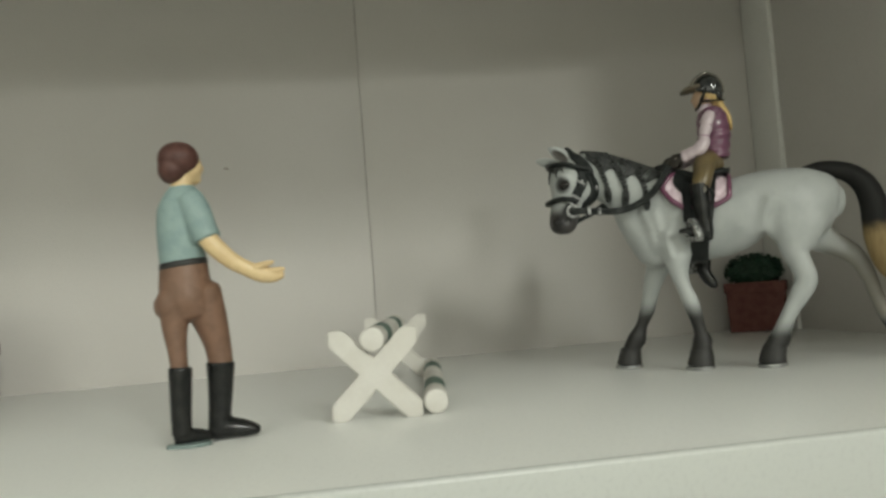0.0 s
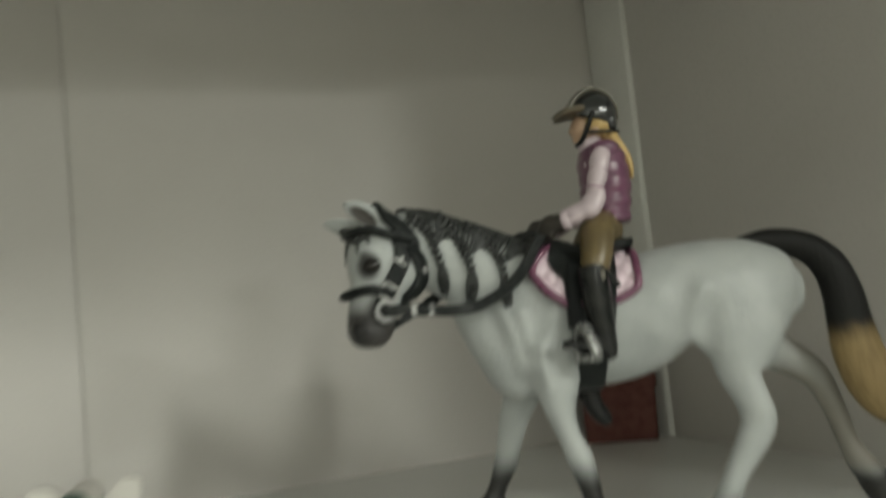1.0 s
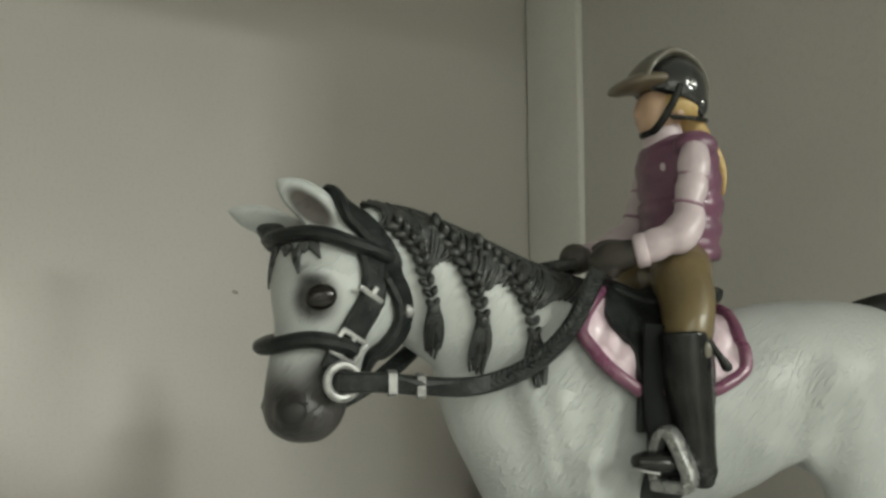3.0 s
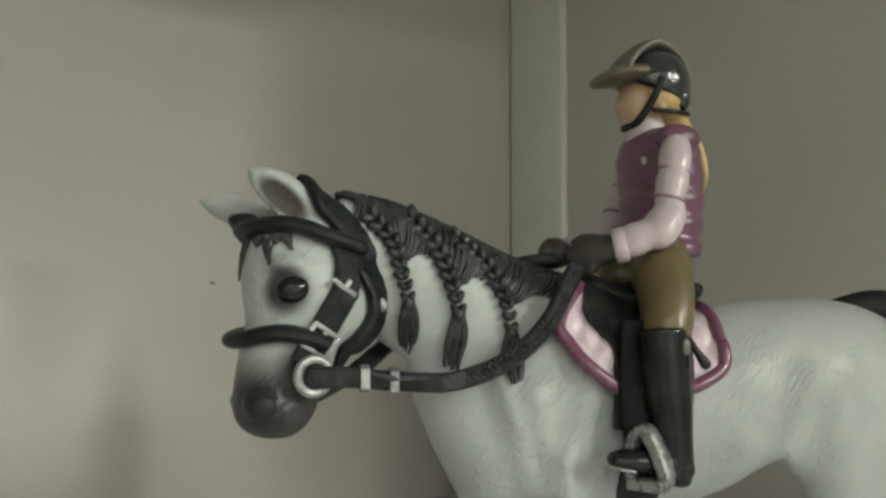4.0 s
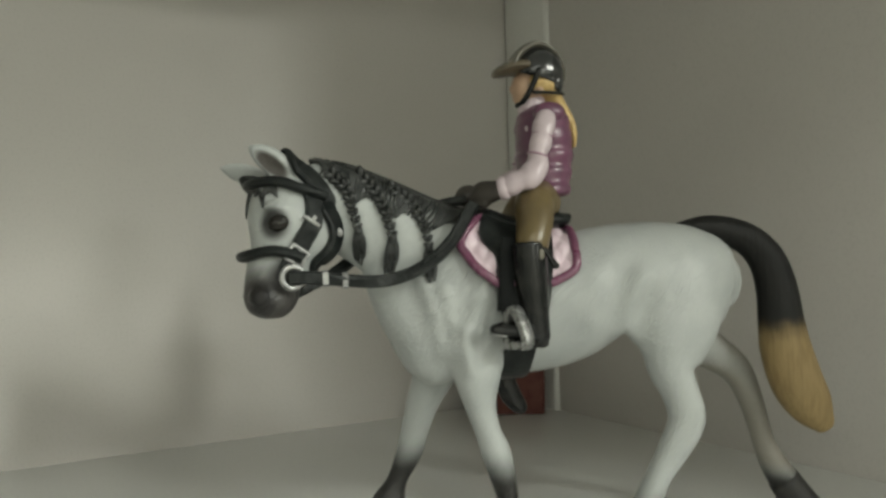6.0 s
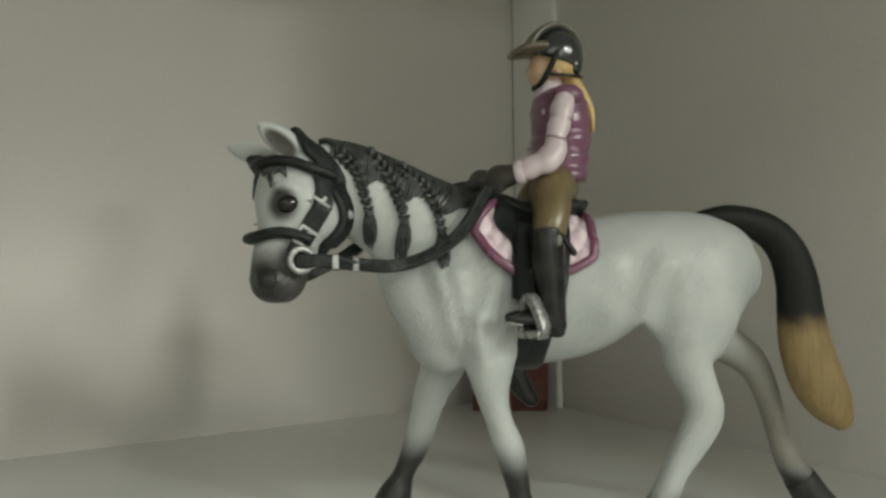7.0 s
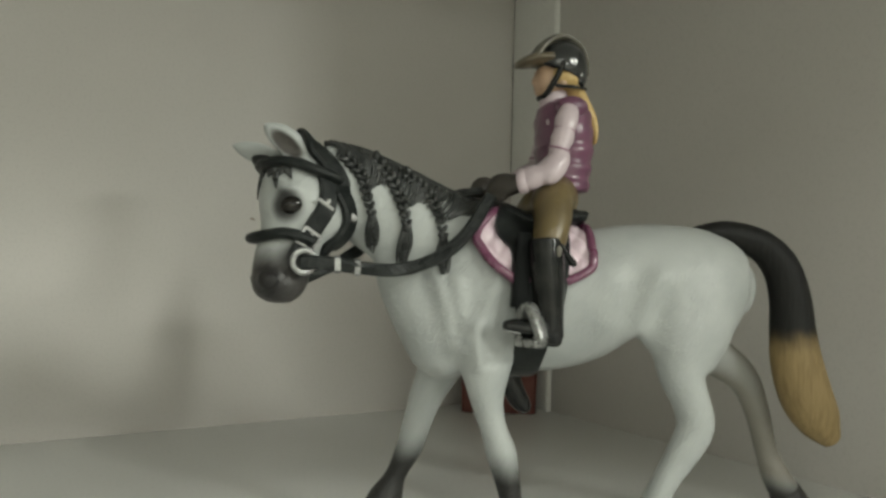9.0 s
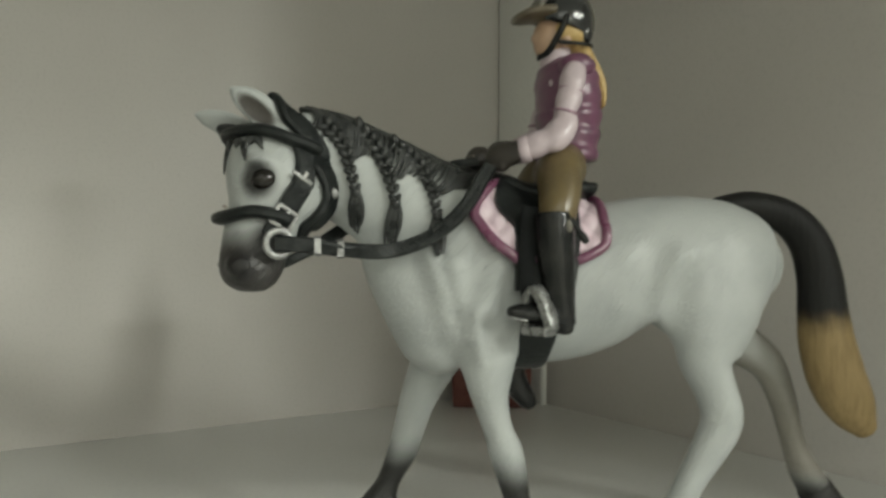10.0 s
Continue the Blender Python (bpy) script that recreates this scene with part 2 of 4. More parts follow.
def catmull(p0, p1, p2, p3, t):
    return 0.5 * (2 * p1 + (p2 - p0) * t + (2 * p0 - 5 * p1 + 4 * p2 - p3) * t * t + (3 * p1 - p0 - 3 * p2 + p3) * t ** 3)


def smooth_rows(rows, sub):
    a = np.array(rows, float)
    if sub <= 1 or len(a) < 3:
        return a
    pad = np.vstack([2 * a[0] - a[1], a, 2 * a[-1] - a[-2]])
    out = [catmull(*pad[i:i + 4], k / sub) for i in range(len(a) - 1) for k in range(sub)]
    return np.array(out + [a[-1]])


def loft(bm, secs, n=20, sub=4, lateral=(0, 1, 0), cap=0.6, power=2.0):
    """A tube through sections (x, y, z, in-plane half size, lateral half size), rounded at both ends."""
    secs = [(*s, s[3]) if len(s) == 4 else s for s in secs]
    rows = smooth_rows(secs, sub)
    rows[:, 3:] = np.maximum(rows[:, 3:], 0.05)
    c = rows[:, :3]
    tan = np.gradient(c, axis=0)
    tan /= np.linalg.norm(tan, axis=1)[:, None] + 1e-9
    rings = []
    lat = np.array(lateral, float)

    def ring(centre, t, a, b):
        side = lat - t * (lat @ t)
        side /= np.linalg.norm(side) + 1e-9
        up = np.cross(t, side)
        vs = []
        for k in range(n):
            w = 2 * math.pi * k / n
            cs, sn = math.cos(w), math.sin(w)
            e = 2.0 / power
            cs, sn = math.copysign(abs(cs) ** e, cs), math.copysign(abs(sn) ** e, sn)
            q = centre + side * b * cs + up * a * sn
            vs.append(bm.verts.new(Vector(q) * MM))
        return vs

    def ends(i, sign):
        a, b = rows[i, 3:]
        got = []
        for w in (72, 45, 20):
            k = math.radians(w)
            got.append((c[i] + sign * tan[i] * min(a, b) * cap * math.sin(k), tan[i], a * math.cos(k), b * math.cos(k)))
        return got
    order = ends(0, -1) + [(c[i], tan[i], *rows[i, 3:]) for i in range(len(c))] + ends(len(c) - 1, 1)[::-1]
    for o in order:
        rings.append(ring(*o))
    for r, s in zip(rings, rings[1:]):
        for k in range(n):
            bm.faces.new((r[k], r[(k + 1) % n], s[(k + 1) % n], s[k]))
    bm.faces.new(rings[0][::-1])
    bm.faces.new(rings[-1])


def ball(bm, centre, radii, turn=(0, 0, 0), u=20, v=14):
    m = Matrix.Translation(Vector(centre) * MM) @ Euler([radians(a) for a in turn]).to_matrix().to_4x4() @ Matrix.Diagonal((*(r * MM for r in radii), 1))
    bmesh.ops.create_uvsphere(bm, u_segments=u, v_segments=v, radius=1.0, matrix=m)


def block(bm, lo, hi, bevel=0.0, seg=2, m=None):
    """A box from corner to corner, in metres, with rounded edges."""
    size = [h - l for l, h in zip(lo, hi)]
    mid = [(h + l) / 2 for l, h in zip(lo, hi)]
    got = bmesh.ops.create_cube(bm, size=1.0, matrix=(m or Matrix()) @ Matrix.Translation(mid) @ Matrix.Diagonal((*size, 1)))
    if bevel:
        edges = list({e for v in got["verts"] for e in v.link_edges})
        bmesh.ops.bevel(bm, geom=edges, offset=bevel, segments=seg, profile=0.5, affect="EDGES")


def mesh_of(bm, name="piece", smooth=True):
    bmesh.ops.recalc_face_normals(bm, faces=bm.faces)
    me = bpy.data.meshes.new(name)
    bm.to_mesh(me)
    bm.free()
    if smooth:
        me.polygons.foreach_set("use_smooth", [True] * len(me.polygons))
    return me


def fuse(bm, voxel, rounds=4):
    """Melt overlapping closed forms into one skin."""
    me = mesh_of(bm, "rough")
    ob = new("rough", me)
    r = ob.modifiers.new("r", "REMESH")
    r.mode, r.voxel_size, r.use_smooth_shade = "VOXEL", voxel * MM, True
    s = ob.modifiers.new("s", "SMOOTH")
    s.iterations, s.factor = rounds, 0.5
    out = bpy.data.meshes.new_from_object(ob.evaluated_get(bpy.context.evaluated_depsgraph_get()))
    bpy.data.objects.remove(ob)
    bpy.data.meshes.remove(me)
    return out


def joined(name, pieces):
    """One mesh out of (mesh, material) pieces."""
    bm, mats = bmesh.new(), []
    for me, m in pieces:
        if m not in mats:
            mats.append(m)
        k = len(bm.faces)
        bm.from_mesh(me)
        bm.faces.ensure_lookup_table()
        for f in bm.faces[k:]:
            f.material_index, f.smooth = mats.index(m), True
    out = bpy.data.meshes.new(name)
    bm.to_mesh(out)
    bm.free()
    for m in mats:
        out.materials.append(m)
    return out


def part(name, bm, material, parent, label="", smooth=True, sharp=35):
    me = bm if isinstance(bm, bpy.types.Mesh) else mesh_of(bm, name, smooth)
    if smooth:
        me.set_sharp_from_angle(angle=radians(sharp))
    if material:
        me.materials.clear()
        me.materials.append(material)
    ob = new(name, me)
    ob.parent = parent
    return tagged(ob, label) if label else ob


def thing(name, m, label, category, group="", kind=""):
    ob = new(name)
    ob.empty_display_size = 0.01
    ob.matrix_world = m
    return tagged(ob, label, category, group, kind)


# ---- the shelf compartment ----
DEPTH, TOP, LEFT = 0.357, 0.250, -1.25
UPPER = 0.437

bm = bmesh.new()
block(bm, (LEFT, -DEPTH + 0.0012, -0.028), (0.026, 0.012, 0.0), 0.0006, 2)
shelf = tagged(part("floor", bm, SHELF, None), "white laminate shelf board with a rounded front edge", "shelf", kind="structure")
bm = bmesh.new()
block(bm, (LEFT, -DEPTH, -0.0282), (0.026, -DEPTH + 0.003, 0.0003), 0.0014, 4)
part("edge_band", bm, EDGE_DIMMED, shelf, "front edge band, shade put into its grey")

bm = bmesh.new()
block(bm, (LEFT, -UPPER, TOP), (0.026, 0.012, TOP + 0.028), 0.0024, 3)
tagged(part("ceiling", bm, SHELF, None), "white laminate underside of the upper shelf board", "shelf", kind="structure")

back = thing("wall_back", Matrix(), "white laminate back panels with a thin upright joint", "wall", kind="structure")
SEAM = -0.2690
CORNER, BATTENFACE = 0.0062, 0.0036
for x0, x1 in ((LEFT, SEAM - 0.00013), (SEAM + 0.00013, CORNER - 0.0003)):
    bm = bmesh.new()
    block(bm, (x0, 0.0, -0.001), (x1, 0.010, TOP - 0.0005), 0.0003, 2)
    part("panel", bm, LAMINATE_TONED, back)
bm = bmesh.new()
block(bm, (LEFT, 0.0102, 0.0), (CORNER, 0.012, TOP))
part("backing", bm, GAP, back, "grey backing behind the joint")

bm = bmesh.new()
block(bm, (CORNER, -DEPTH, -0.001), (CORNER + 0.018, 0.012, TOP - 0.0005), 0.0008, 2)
tagged(part("wall_right", bm, LAMINATE_TONED, None), "white laminate side panel of the shelf", "wall", kind="structure")
bm = bmesh.new()
block(bm, (BATTENFACE, -0.0352, -0.0015), (CORNER + 0.004, -0.0003, TOP - 0.001), 0.0016, 4)
tagged(part("trim", bm, BATTEN, None), "white upright batten along the corner", "batten", kind="structure")
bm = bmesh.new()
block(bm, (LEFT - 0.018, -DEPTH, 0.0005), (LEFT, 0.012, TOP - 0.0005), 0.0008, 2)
tagged(part("wall_left", bm, LAMINATE_TONED, None), "white laminate side panel of the shelf", "wall", kind="structure")

# unseen room shell around the shelf, added for the lamps to bounce in
RX0, RX1, RY0, RY1, RZ0, RZ1 = -4.0, 4.2, -9.1, 0.06, -1.1, 1.32
for name, lo, hi, mat, label in (
        ("room_floor", (RX0, RY0, RZ0 - 0.05), (RX1, RY1, RZ0), ROOMFLOOR, "brown room floor"),
        ("room_ceiling", (RX0, RY0, RZ1), (RX1, RY1, RZ1 + 0.05), ROOMPAINT, "off-white room ceiling"),
        ("room_wall_north", (RX0, RY1, RZ0), (RX1, RY1 + 0.05, RZ1), ROOMPAINT, "off-white room wall"),
        ("room_wall_south", (RX0, RY0 - 0.05, RZ0), (RX1, RY0, RZ1), ROOMPAINT, "off-white room wall"),
        ("room_wall_west", (RX0 - 0.05, RY0, RZ0), (RX0, RY1, RZ1), ROOMPAINT, "off-white room wall"),
        ("room_wall_east", (RX1, RY0, RZ0), (RX1 + 0.05, RY1, RZ1), ROOMPAINT, "off-white room wall")):
    bm = bmesh.new()
    block(bm, lo, hi)
    tagged(part(name, bm, mat, None, smooth=False), label, "wall", kind="structure")


# ---- the toy horse ----
U = Vector((-0.927, 0.375, 0)).normalized()
V = Vector((-U.y, U.x, 0))
ORIGIN = U * 0.0457 + V * 0.22815
HORSE = Matrix(((U.x, V.x, 0, ORIGIN.x), (U.y, V.y, 0, ORIGIN.y), (0, 0, 1, 0), (0, 0, 0, 1)))
YAW = 15.0
FWD = Vector((math.cos(radians(YAW)), math.sin(radians(YAW)), 0))
SIDE = Vector((-FWD.y, FWD.x, 0))


EARHOLLOW, EARTILT = (64.6, 8.6, 100.9), radians(39)


def horse_skin():
    bm = bmesh.new()
    # barrel, from rump to chest
    loft(bm, [(-53.2, 0, 69, 7, 5.5), (-49.4, 0, 69.4, 12.6, 10), (-41, 0, 69.4, 15.4, 13.2), (-30, 0, 71, 14.9, 14.3),
              (-20, 0, 71.4, 13.8, 14.0), (-10, 0, 67.4, 16.6, 14.4), (0, 0, 65.8, 17.7, 14.2), (10, 0, 66.5, 18.8, 13.3),
              (20, 0, 67.5, 18.6, 12.2), (26, 0, 66, 15.2, 10.8), (29.4, 0, 65, 11, 8.6), (31.4, 0, 64.5, 6, 5.4)], n=28)
    # neck
    loft(bm, [(12, 0, 72, 14, 10), (20, 0, 75.5, 13.8, 9.5), (29.5, 0, 79.8, 12.6, 7.8), (41.5, 1, 87, 11.0, 6.4),
              (51, 2, 91.5, 9.8, 6.0), (57, 3, 94, 8.5, 5.6)], n=24)
    # head, sections level, from poll to lips
    rows = smooth_rows([(59.5, 3, 99.5, 5, 5), (60.5, 3.4, 96, 8.4, 7.6), (60.8, 4.2, 91.5, 9.7, 8.6), (61.0, 5, 87, 9.7, 8.8),
                        (61.5, 6, 82, 8.6, 7.4), (63, 7.4, 77.5, 8.0, 6.2), (64.8, 8.6, 72.5, 6.9, 5.7), (65.4, 9.3, 68.8, 6.3, 5.8),
                        (65.6, 9.6, 66.4, 5.0, 4.8), (65.4, 9.6, 64.8, 2.6, 2.8)], 4)
    prev = None
    for x, y, z, d, w in rows:
        ring = []
        for k in range(24):
            a = 2 * math.pi * k / 24
            ring.append(bm.verts.new((Vector((x, y, z)) + FWD * d * math.cos(a) + SIDE * w * math.sin(a)) * MM))
        if prev:
            for k in range(24):
                bm.faces.new((prev[k], prev[(k + 1) % 24], ring[(k + 1) % 24], ring[k]))
        else:
            bm.faces.new(ring)
        prev = ring
    bm.faces.new(prev)
    # cheeks, brows, nostril rims
    for s in (1, -1):
        ball(bm, Vector((56.8, 4.6, 85)) + SIDE * s * 3.4, (6.6, 4.2, 7.2), (0, 0, YAW))
        ball(bm, Vector((61.4, 5, 89.2)) + FWD * 3.6 + SIDE * s * 6.6 + Vector((0, 0, 1.3)), (3.6, 2.0, 1.5), (0, 0, YAW))
        ball(bm, Vector((66, 9.8, 70.0)) + FWD * 2.6 + SIDE * s * 3.4, (2.8, 2.4, 2.6), (0, 0, YAW))
    # fore legs: far one reaching, near one under the body
    loft(bm, [(20, -6, 62, 10, 6), (23, -8, 53, 8, 5.2), (25.0, -10, 46.5, 5.6, 4.6), (28.0, -11, 39.5, 4.4, 4.1), (30.2, -11.6, 32, 3.7, 3.7),
              (31.8, -12, 26.5, 3.5, 3.4), (35.0, -12.4, 19.5, 2.7, 2.8), (37.2, -12.6, 14.2, 4.3, 3.9), (39.4, -12.8, 10.6, 4.1, 4.0), (40.4, -12.8, 8, 4.3, 4.3)])
    loft(bm, [(16, 6, 64, 11, 6.6), (16.8, 7.6, 55, 8, 5.6), (16.7, 8.6, 48.5, 5.9, 4.9), (16.3, 9, 42, 4.0, 4.0), (14.6, 9, 35.5, 3.2, 3.5),
              (12.6, 9, 29.8, 3.7, 3.7), (10.7, 9, 22, 3.0, 3.1), (9.8, 9, 17, 2.8, 2.9), (9.2, 9, 12.8, 4.3, 4.0), (9.6, 9, 9.8, 4.2, 4.2), (10.2, 9, 8, 4.4, 4.4)])
    # hind legs: near one forward, far one trailing
    loft(bm, [(-34, 6.5, 68, 14.5, 8), (-34.2, 8, 60, 13.0, 7.6), (-33.2, 9.5, 53, 9.2, 6.4), (-32.3, 10.6, 48, 5.9, 5.2), (-33.9, 11.5, 43, 4.8, 4.3),
              (-35.4, 12, 36, 4.8, 4.0), (-31.8, 12, 29, 4.1, 3.6), (-27.6, 12, 22.5, 3.3, 3.2), (-24.7, 12, 16.5, 3.6, 3.4),
              (-22.7, 12, 12.2, 4.4, 4.1), (-20.9, 12, 9.2, 4.4, 4.4), (-20.1, 12, 8, 4.4, 4.4)])
    loft(bm, [(-34, -7, 68, 14, 7.5), (-40, -8.5, 60, 11, 7), (-49, -9.8, 52.5, 6.2, 5), (-60.0, -10.6, 45.0, 4.6, 4), (-65.0, -11, 35.4, 3.5, 3.4),
              (-68.2, -11.2, 24.4, 3.1, 3.1), (-71.2, -11.4, 17.8, 3.9, 3.6), (-74.8, -11.5, 12.2, 4.3, 4.2)])
    # shoulder, breast, stifle and rib muscle
    ball(bm, (18.5, 6.6, 66), (8.5, 5.6, 14), (0, 18, 0))
    ball(bm, (18.5, -6.6, 66), (8.5, 5.6, 14), (0, 18, 0))
    loft(bm, [(31, 0, 80, 12, 6.2), (31.8, 0, 73, 11.4, 7.2), (30.4, 0, 66.5, 10.4, 8.6), (28.0, 0, 60, 9.6, 9.4), (25.6, 0, 54, 8.8, 9.2), (23.8, 0, 50.5, 6.6, 8)], n=22)
    ball(bm, (-27.5, 9, 63), (6.5, 4.4, 9.5), (0, -25, 0))
    # ears
    for root, mid, tip, a, b in ((Vector((58.8, 6.4, 96.6)), Vector((64.0, 7.6, 101.4)), Vector((69.9, 8.2, 105.5)), 3.1, 2.4),
                                 (Vector((65.4, -2.0, 97.4)), Vector((71.0, -3.2, 99.7)), Vector((77.6, -3.6, 101.6)), 2.5, 2.2)):
        loft(bm, [(*root, a, b), (*mid, a * 1.08, b), (*(mid * 0.4 + tip * 0.6), a * 0.84, b * 0.75), (*tip, a * 0.22, b * 0.3)], n=14, lateral=tuple(SIDE))
    skin = fuse(bm, 0.55, 14)
    bm = bmesh.new()
    bm.from_mesh(skin)
    trunk = [v for v in bm.verts if -52 * MM < v.co.x < 43 * MM and v.co.z > 50 * MM]
    for _ in range(28):
        bmesh.ops.smooth_vert(bm, verts=trunk, factor=0.5, use_axis_x=True, use_axis_y=True, use_axis_z=True)
    # muscle lines on both flanks: (course, width, depth) in mm
    for course, wide, deep in ((((-23.4, 72), (-21, 66), (-19.6, 58)), 2.5, -2.3), (((-12, 73), (-12.5, 60)), 4.4, 0.7), (((-30, 73), (-28, 57)), 4.0, 0.7),
                               (((30, 72), (27.6, 64), (25.2, 55)), 1.9, -1.5), (((24.6, 70), (22.6, 55)), 2.2, 1.1), (((20.4, 60), (19.6, 51)), 1.7, -1.5),
                               (((13, 77), (17, 66), (19, 61)), 2.2, -1.1)):
        knots = [Vector(q) for q in course]
        for v in bm.verts:
            if abs(v.co.y) < 4 * MM:
                continue
            q = Vector((v.co.x, v.co.z)) / MM
            d = min((q - a - (b - a) * max(0.0, min(1.0, (q - a).dot(b - a) / (b - a).length_squared))).length for a, b in zip(knots, knots[1:])) / wide
            if d < 2.6:
                v.co.y += math.copysign(deep * math.exp(-d * d), v.co.y) * MM
    for _ in range(8):
        bmesh.ops.smooth_vert(bm, verts=trunk, factor=0.5, use_axis_x=True, use_axis_y=True, use_axis_z=True)
    # the hollow of the near ear
    turn = Euler((0, -EARTILT, 0)).to_matrix().inverted()
    for v in bm.verts:
        q = turn @ (v.co / MM - Vector(EARHOLLOW))
        rho = math.hypot(q.x / 5.6, q.z / 2.5)
        if rho < 1 and q.y > -0.6:
            v.co.y -= 1.5 * (1 - rho * rho) * MM
    ear = [v for v in bm.verts if v.co.z > 97 * MM and v.co.x > 58 * MM and v.co.y > 4 * MM]
    for _ in range(4):
        bmesh.ops.smooth_vert(bm, verts=ear, factor=0.5, use_axis_x=True, use_axis_y=True, use_axis_z=True)
    bm.to_mesh(skin)
    bm.free()
    return skin


from mathutils.bvhtree import BVHTree

SKIN_MESH = horse_skin()
TREE = BVHTree.FromPolygons([v.co.copy() for v in SKIN_MESH.vertices], [tuple(p.vertices) for p in SKIN_MESH.polygons])


def on_skin(p, lift=0.0):
    """The nearest place on the horse to p (mm), lifted off it, and the normal there."""
    co, no, _, _ = TREE.find_nearest(Vector(p) * MM)
    return co / MM + no * lift, no


def from_left(x, z, lift=0.0):
    """The place on the horse's left side at (x, z), in mm."""
    co, no, _, _ = TREE.ray_cast(Vector((x, 60, z)) * MM, Vector((0, -1, 0)))
    if co is None:
        return on_skin((x, 10, z), lift)
    return co / MM + no * lift, no


def strap_along(bm, pts, width, thick, normals=None, sub=5):
    """A flat band with rounded edges through the points, lying on the given normals."""
    rows = smooth_rows([tuple(p) for p in pts], sub)
    nrm = smooth_rows([tuple(v) for v in normals], sub)
    tan = np.gradient(rows, axis=0)
    rings = []
    for p, v, t in zip(rows, nrm, tan):
        t, v = Vector(t).normalized(), Vector(v).normalized()
        w = t.cross(v).normalized()
        v = w.cross(t)
        prof = ((-0.5, -0.2), (-0.5, 0.25), (-0.38, 0.5), (0.38, 0.5), (0.5, 0.25), (0.5, -0.2), (0.38, -0.5), (-0.38, -0.5))
        rings.append([bm.verts.new((Vector(p) + w * a * width + v * b * thick) * MM) for a, b in prof])
    for r, s in zip(rings, rings[1:]):
        for k in range(8):
            bm.faces.new((r[k], r[(k + 1) % 8], s[(k + 1) % 8], s[k]))
    bm.faces.new(rings[0][::-1])
    bm.faces.new(rings[-1])


def skin_strap(bm, pts, width, thick, lift=None):
    lift = thick * 0.35 if lift is None else lift
    rows = smooth_rows(pts, 6)
    got = [on_skin(p, lift) for p in rows]
    strap_along(bm, [g[0] for g in got], width, thick, [g[1] for g in got], sub=1)


def braid(bm, pts, r, tuft):
    """A plait: knots leaning left and right in turn, a tie, and a loose tuft."""
    rows = smooth_rows(pts, 12)
    seg = np.r_[0, np.cumsum(np.linalg.norm(np.diff(rows, axis=0), axis=1))]
    total = seg[-1]
    n = max(4, int((total - tuft) / (r * 0.95)))
    for i in range(n):
        s = (i + 0.5) / n * (total - tuft)
        q = [float(np.interp(s, seg, rows[:, k])) for k in range(3)]
        q2 = [float(np.interp(s + 0.3, seg, rows[:, k])) for k in range(3)]
        place, no = from_left(q[0], q[2], r * 0.45)
        d = Vector((q2[0] - q[0], 0, q2[2] - q[2])).normalized()
        turn = math.degrees(math.atan2(d.z, d.x))
        k = 1 - 0.35 * i / n
        for sgn in (1, -1):
            off = Vector((-d.z, 0, d.x)) * sgn * r * 0.43 * k
            ball(bm, Vector(place) + off, (r * 0.85 * k, r * 0.6, r * 0.48 * k), (0, -turn + sgn * 38, 0), 8, 6)
    rnd = random.Random(int(total * 100))
    for j in range(11):
        rows2, lean, reach = [], rnd.uniform(-0.22, 0.22), rnd.uniform(0.82, 1.08)
        for f in (0, 0.3, 0.6, 0.85, 1.0):
            s = total - tuft + tuft * f * reach
            q = [float(np.interp(s, seg, rows[:, k])) for k in range(3)]
            spread = ((j - 5) / 5 + lean * f) * r * (0.3 + 0.52 * math.sin(math.pi * 0.82 * f))
            place, no = from_left(q[0] + spread, q[2] - max(0.0, s - total), r * 0.32 + 0.22 * ((j * 3) % 4) / 3)
            rows2.append((*place, 0.48 * (1.1 - f * 0.58)))
        loft(bm, rows2, n=6, sub=3)
    s = total - tuft
    q = [float(np.interp(s, seg, rows[:, k])) for k in range(3)]
    ball(bm, from_left(q[0], q[2], r * 0.4)[0], (r * 0.62, r * 0.6, r * 0.75), (0, 0, 0), 10, 8)


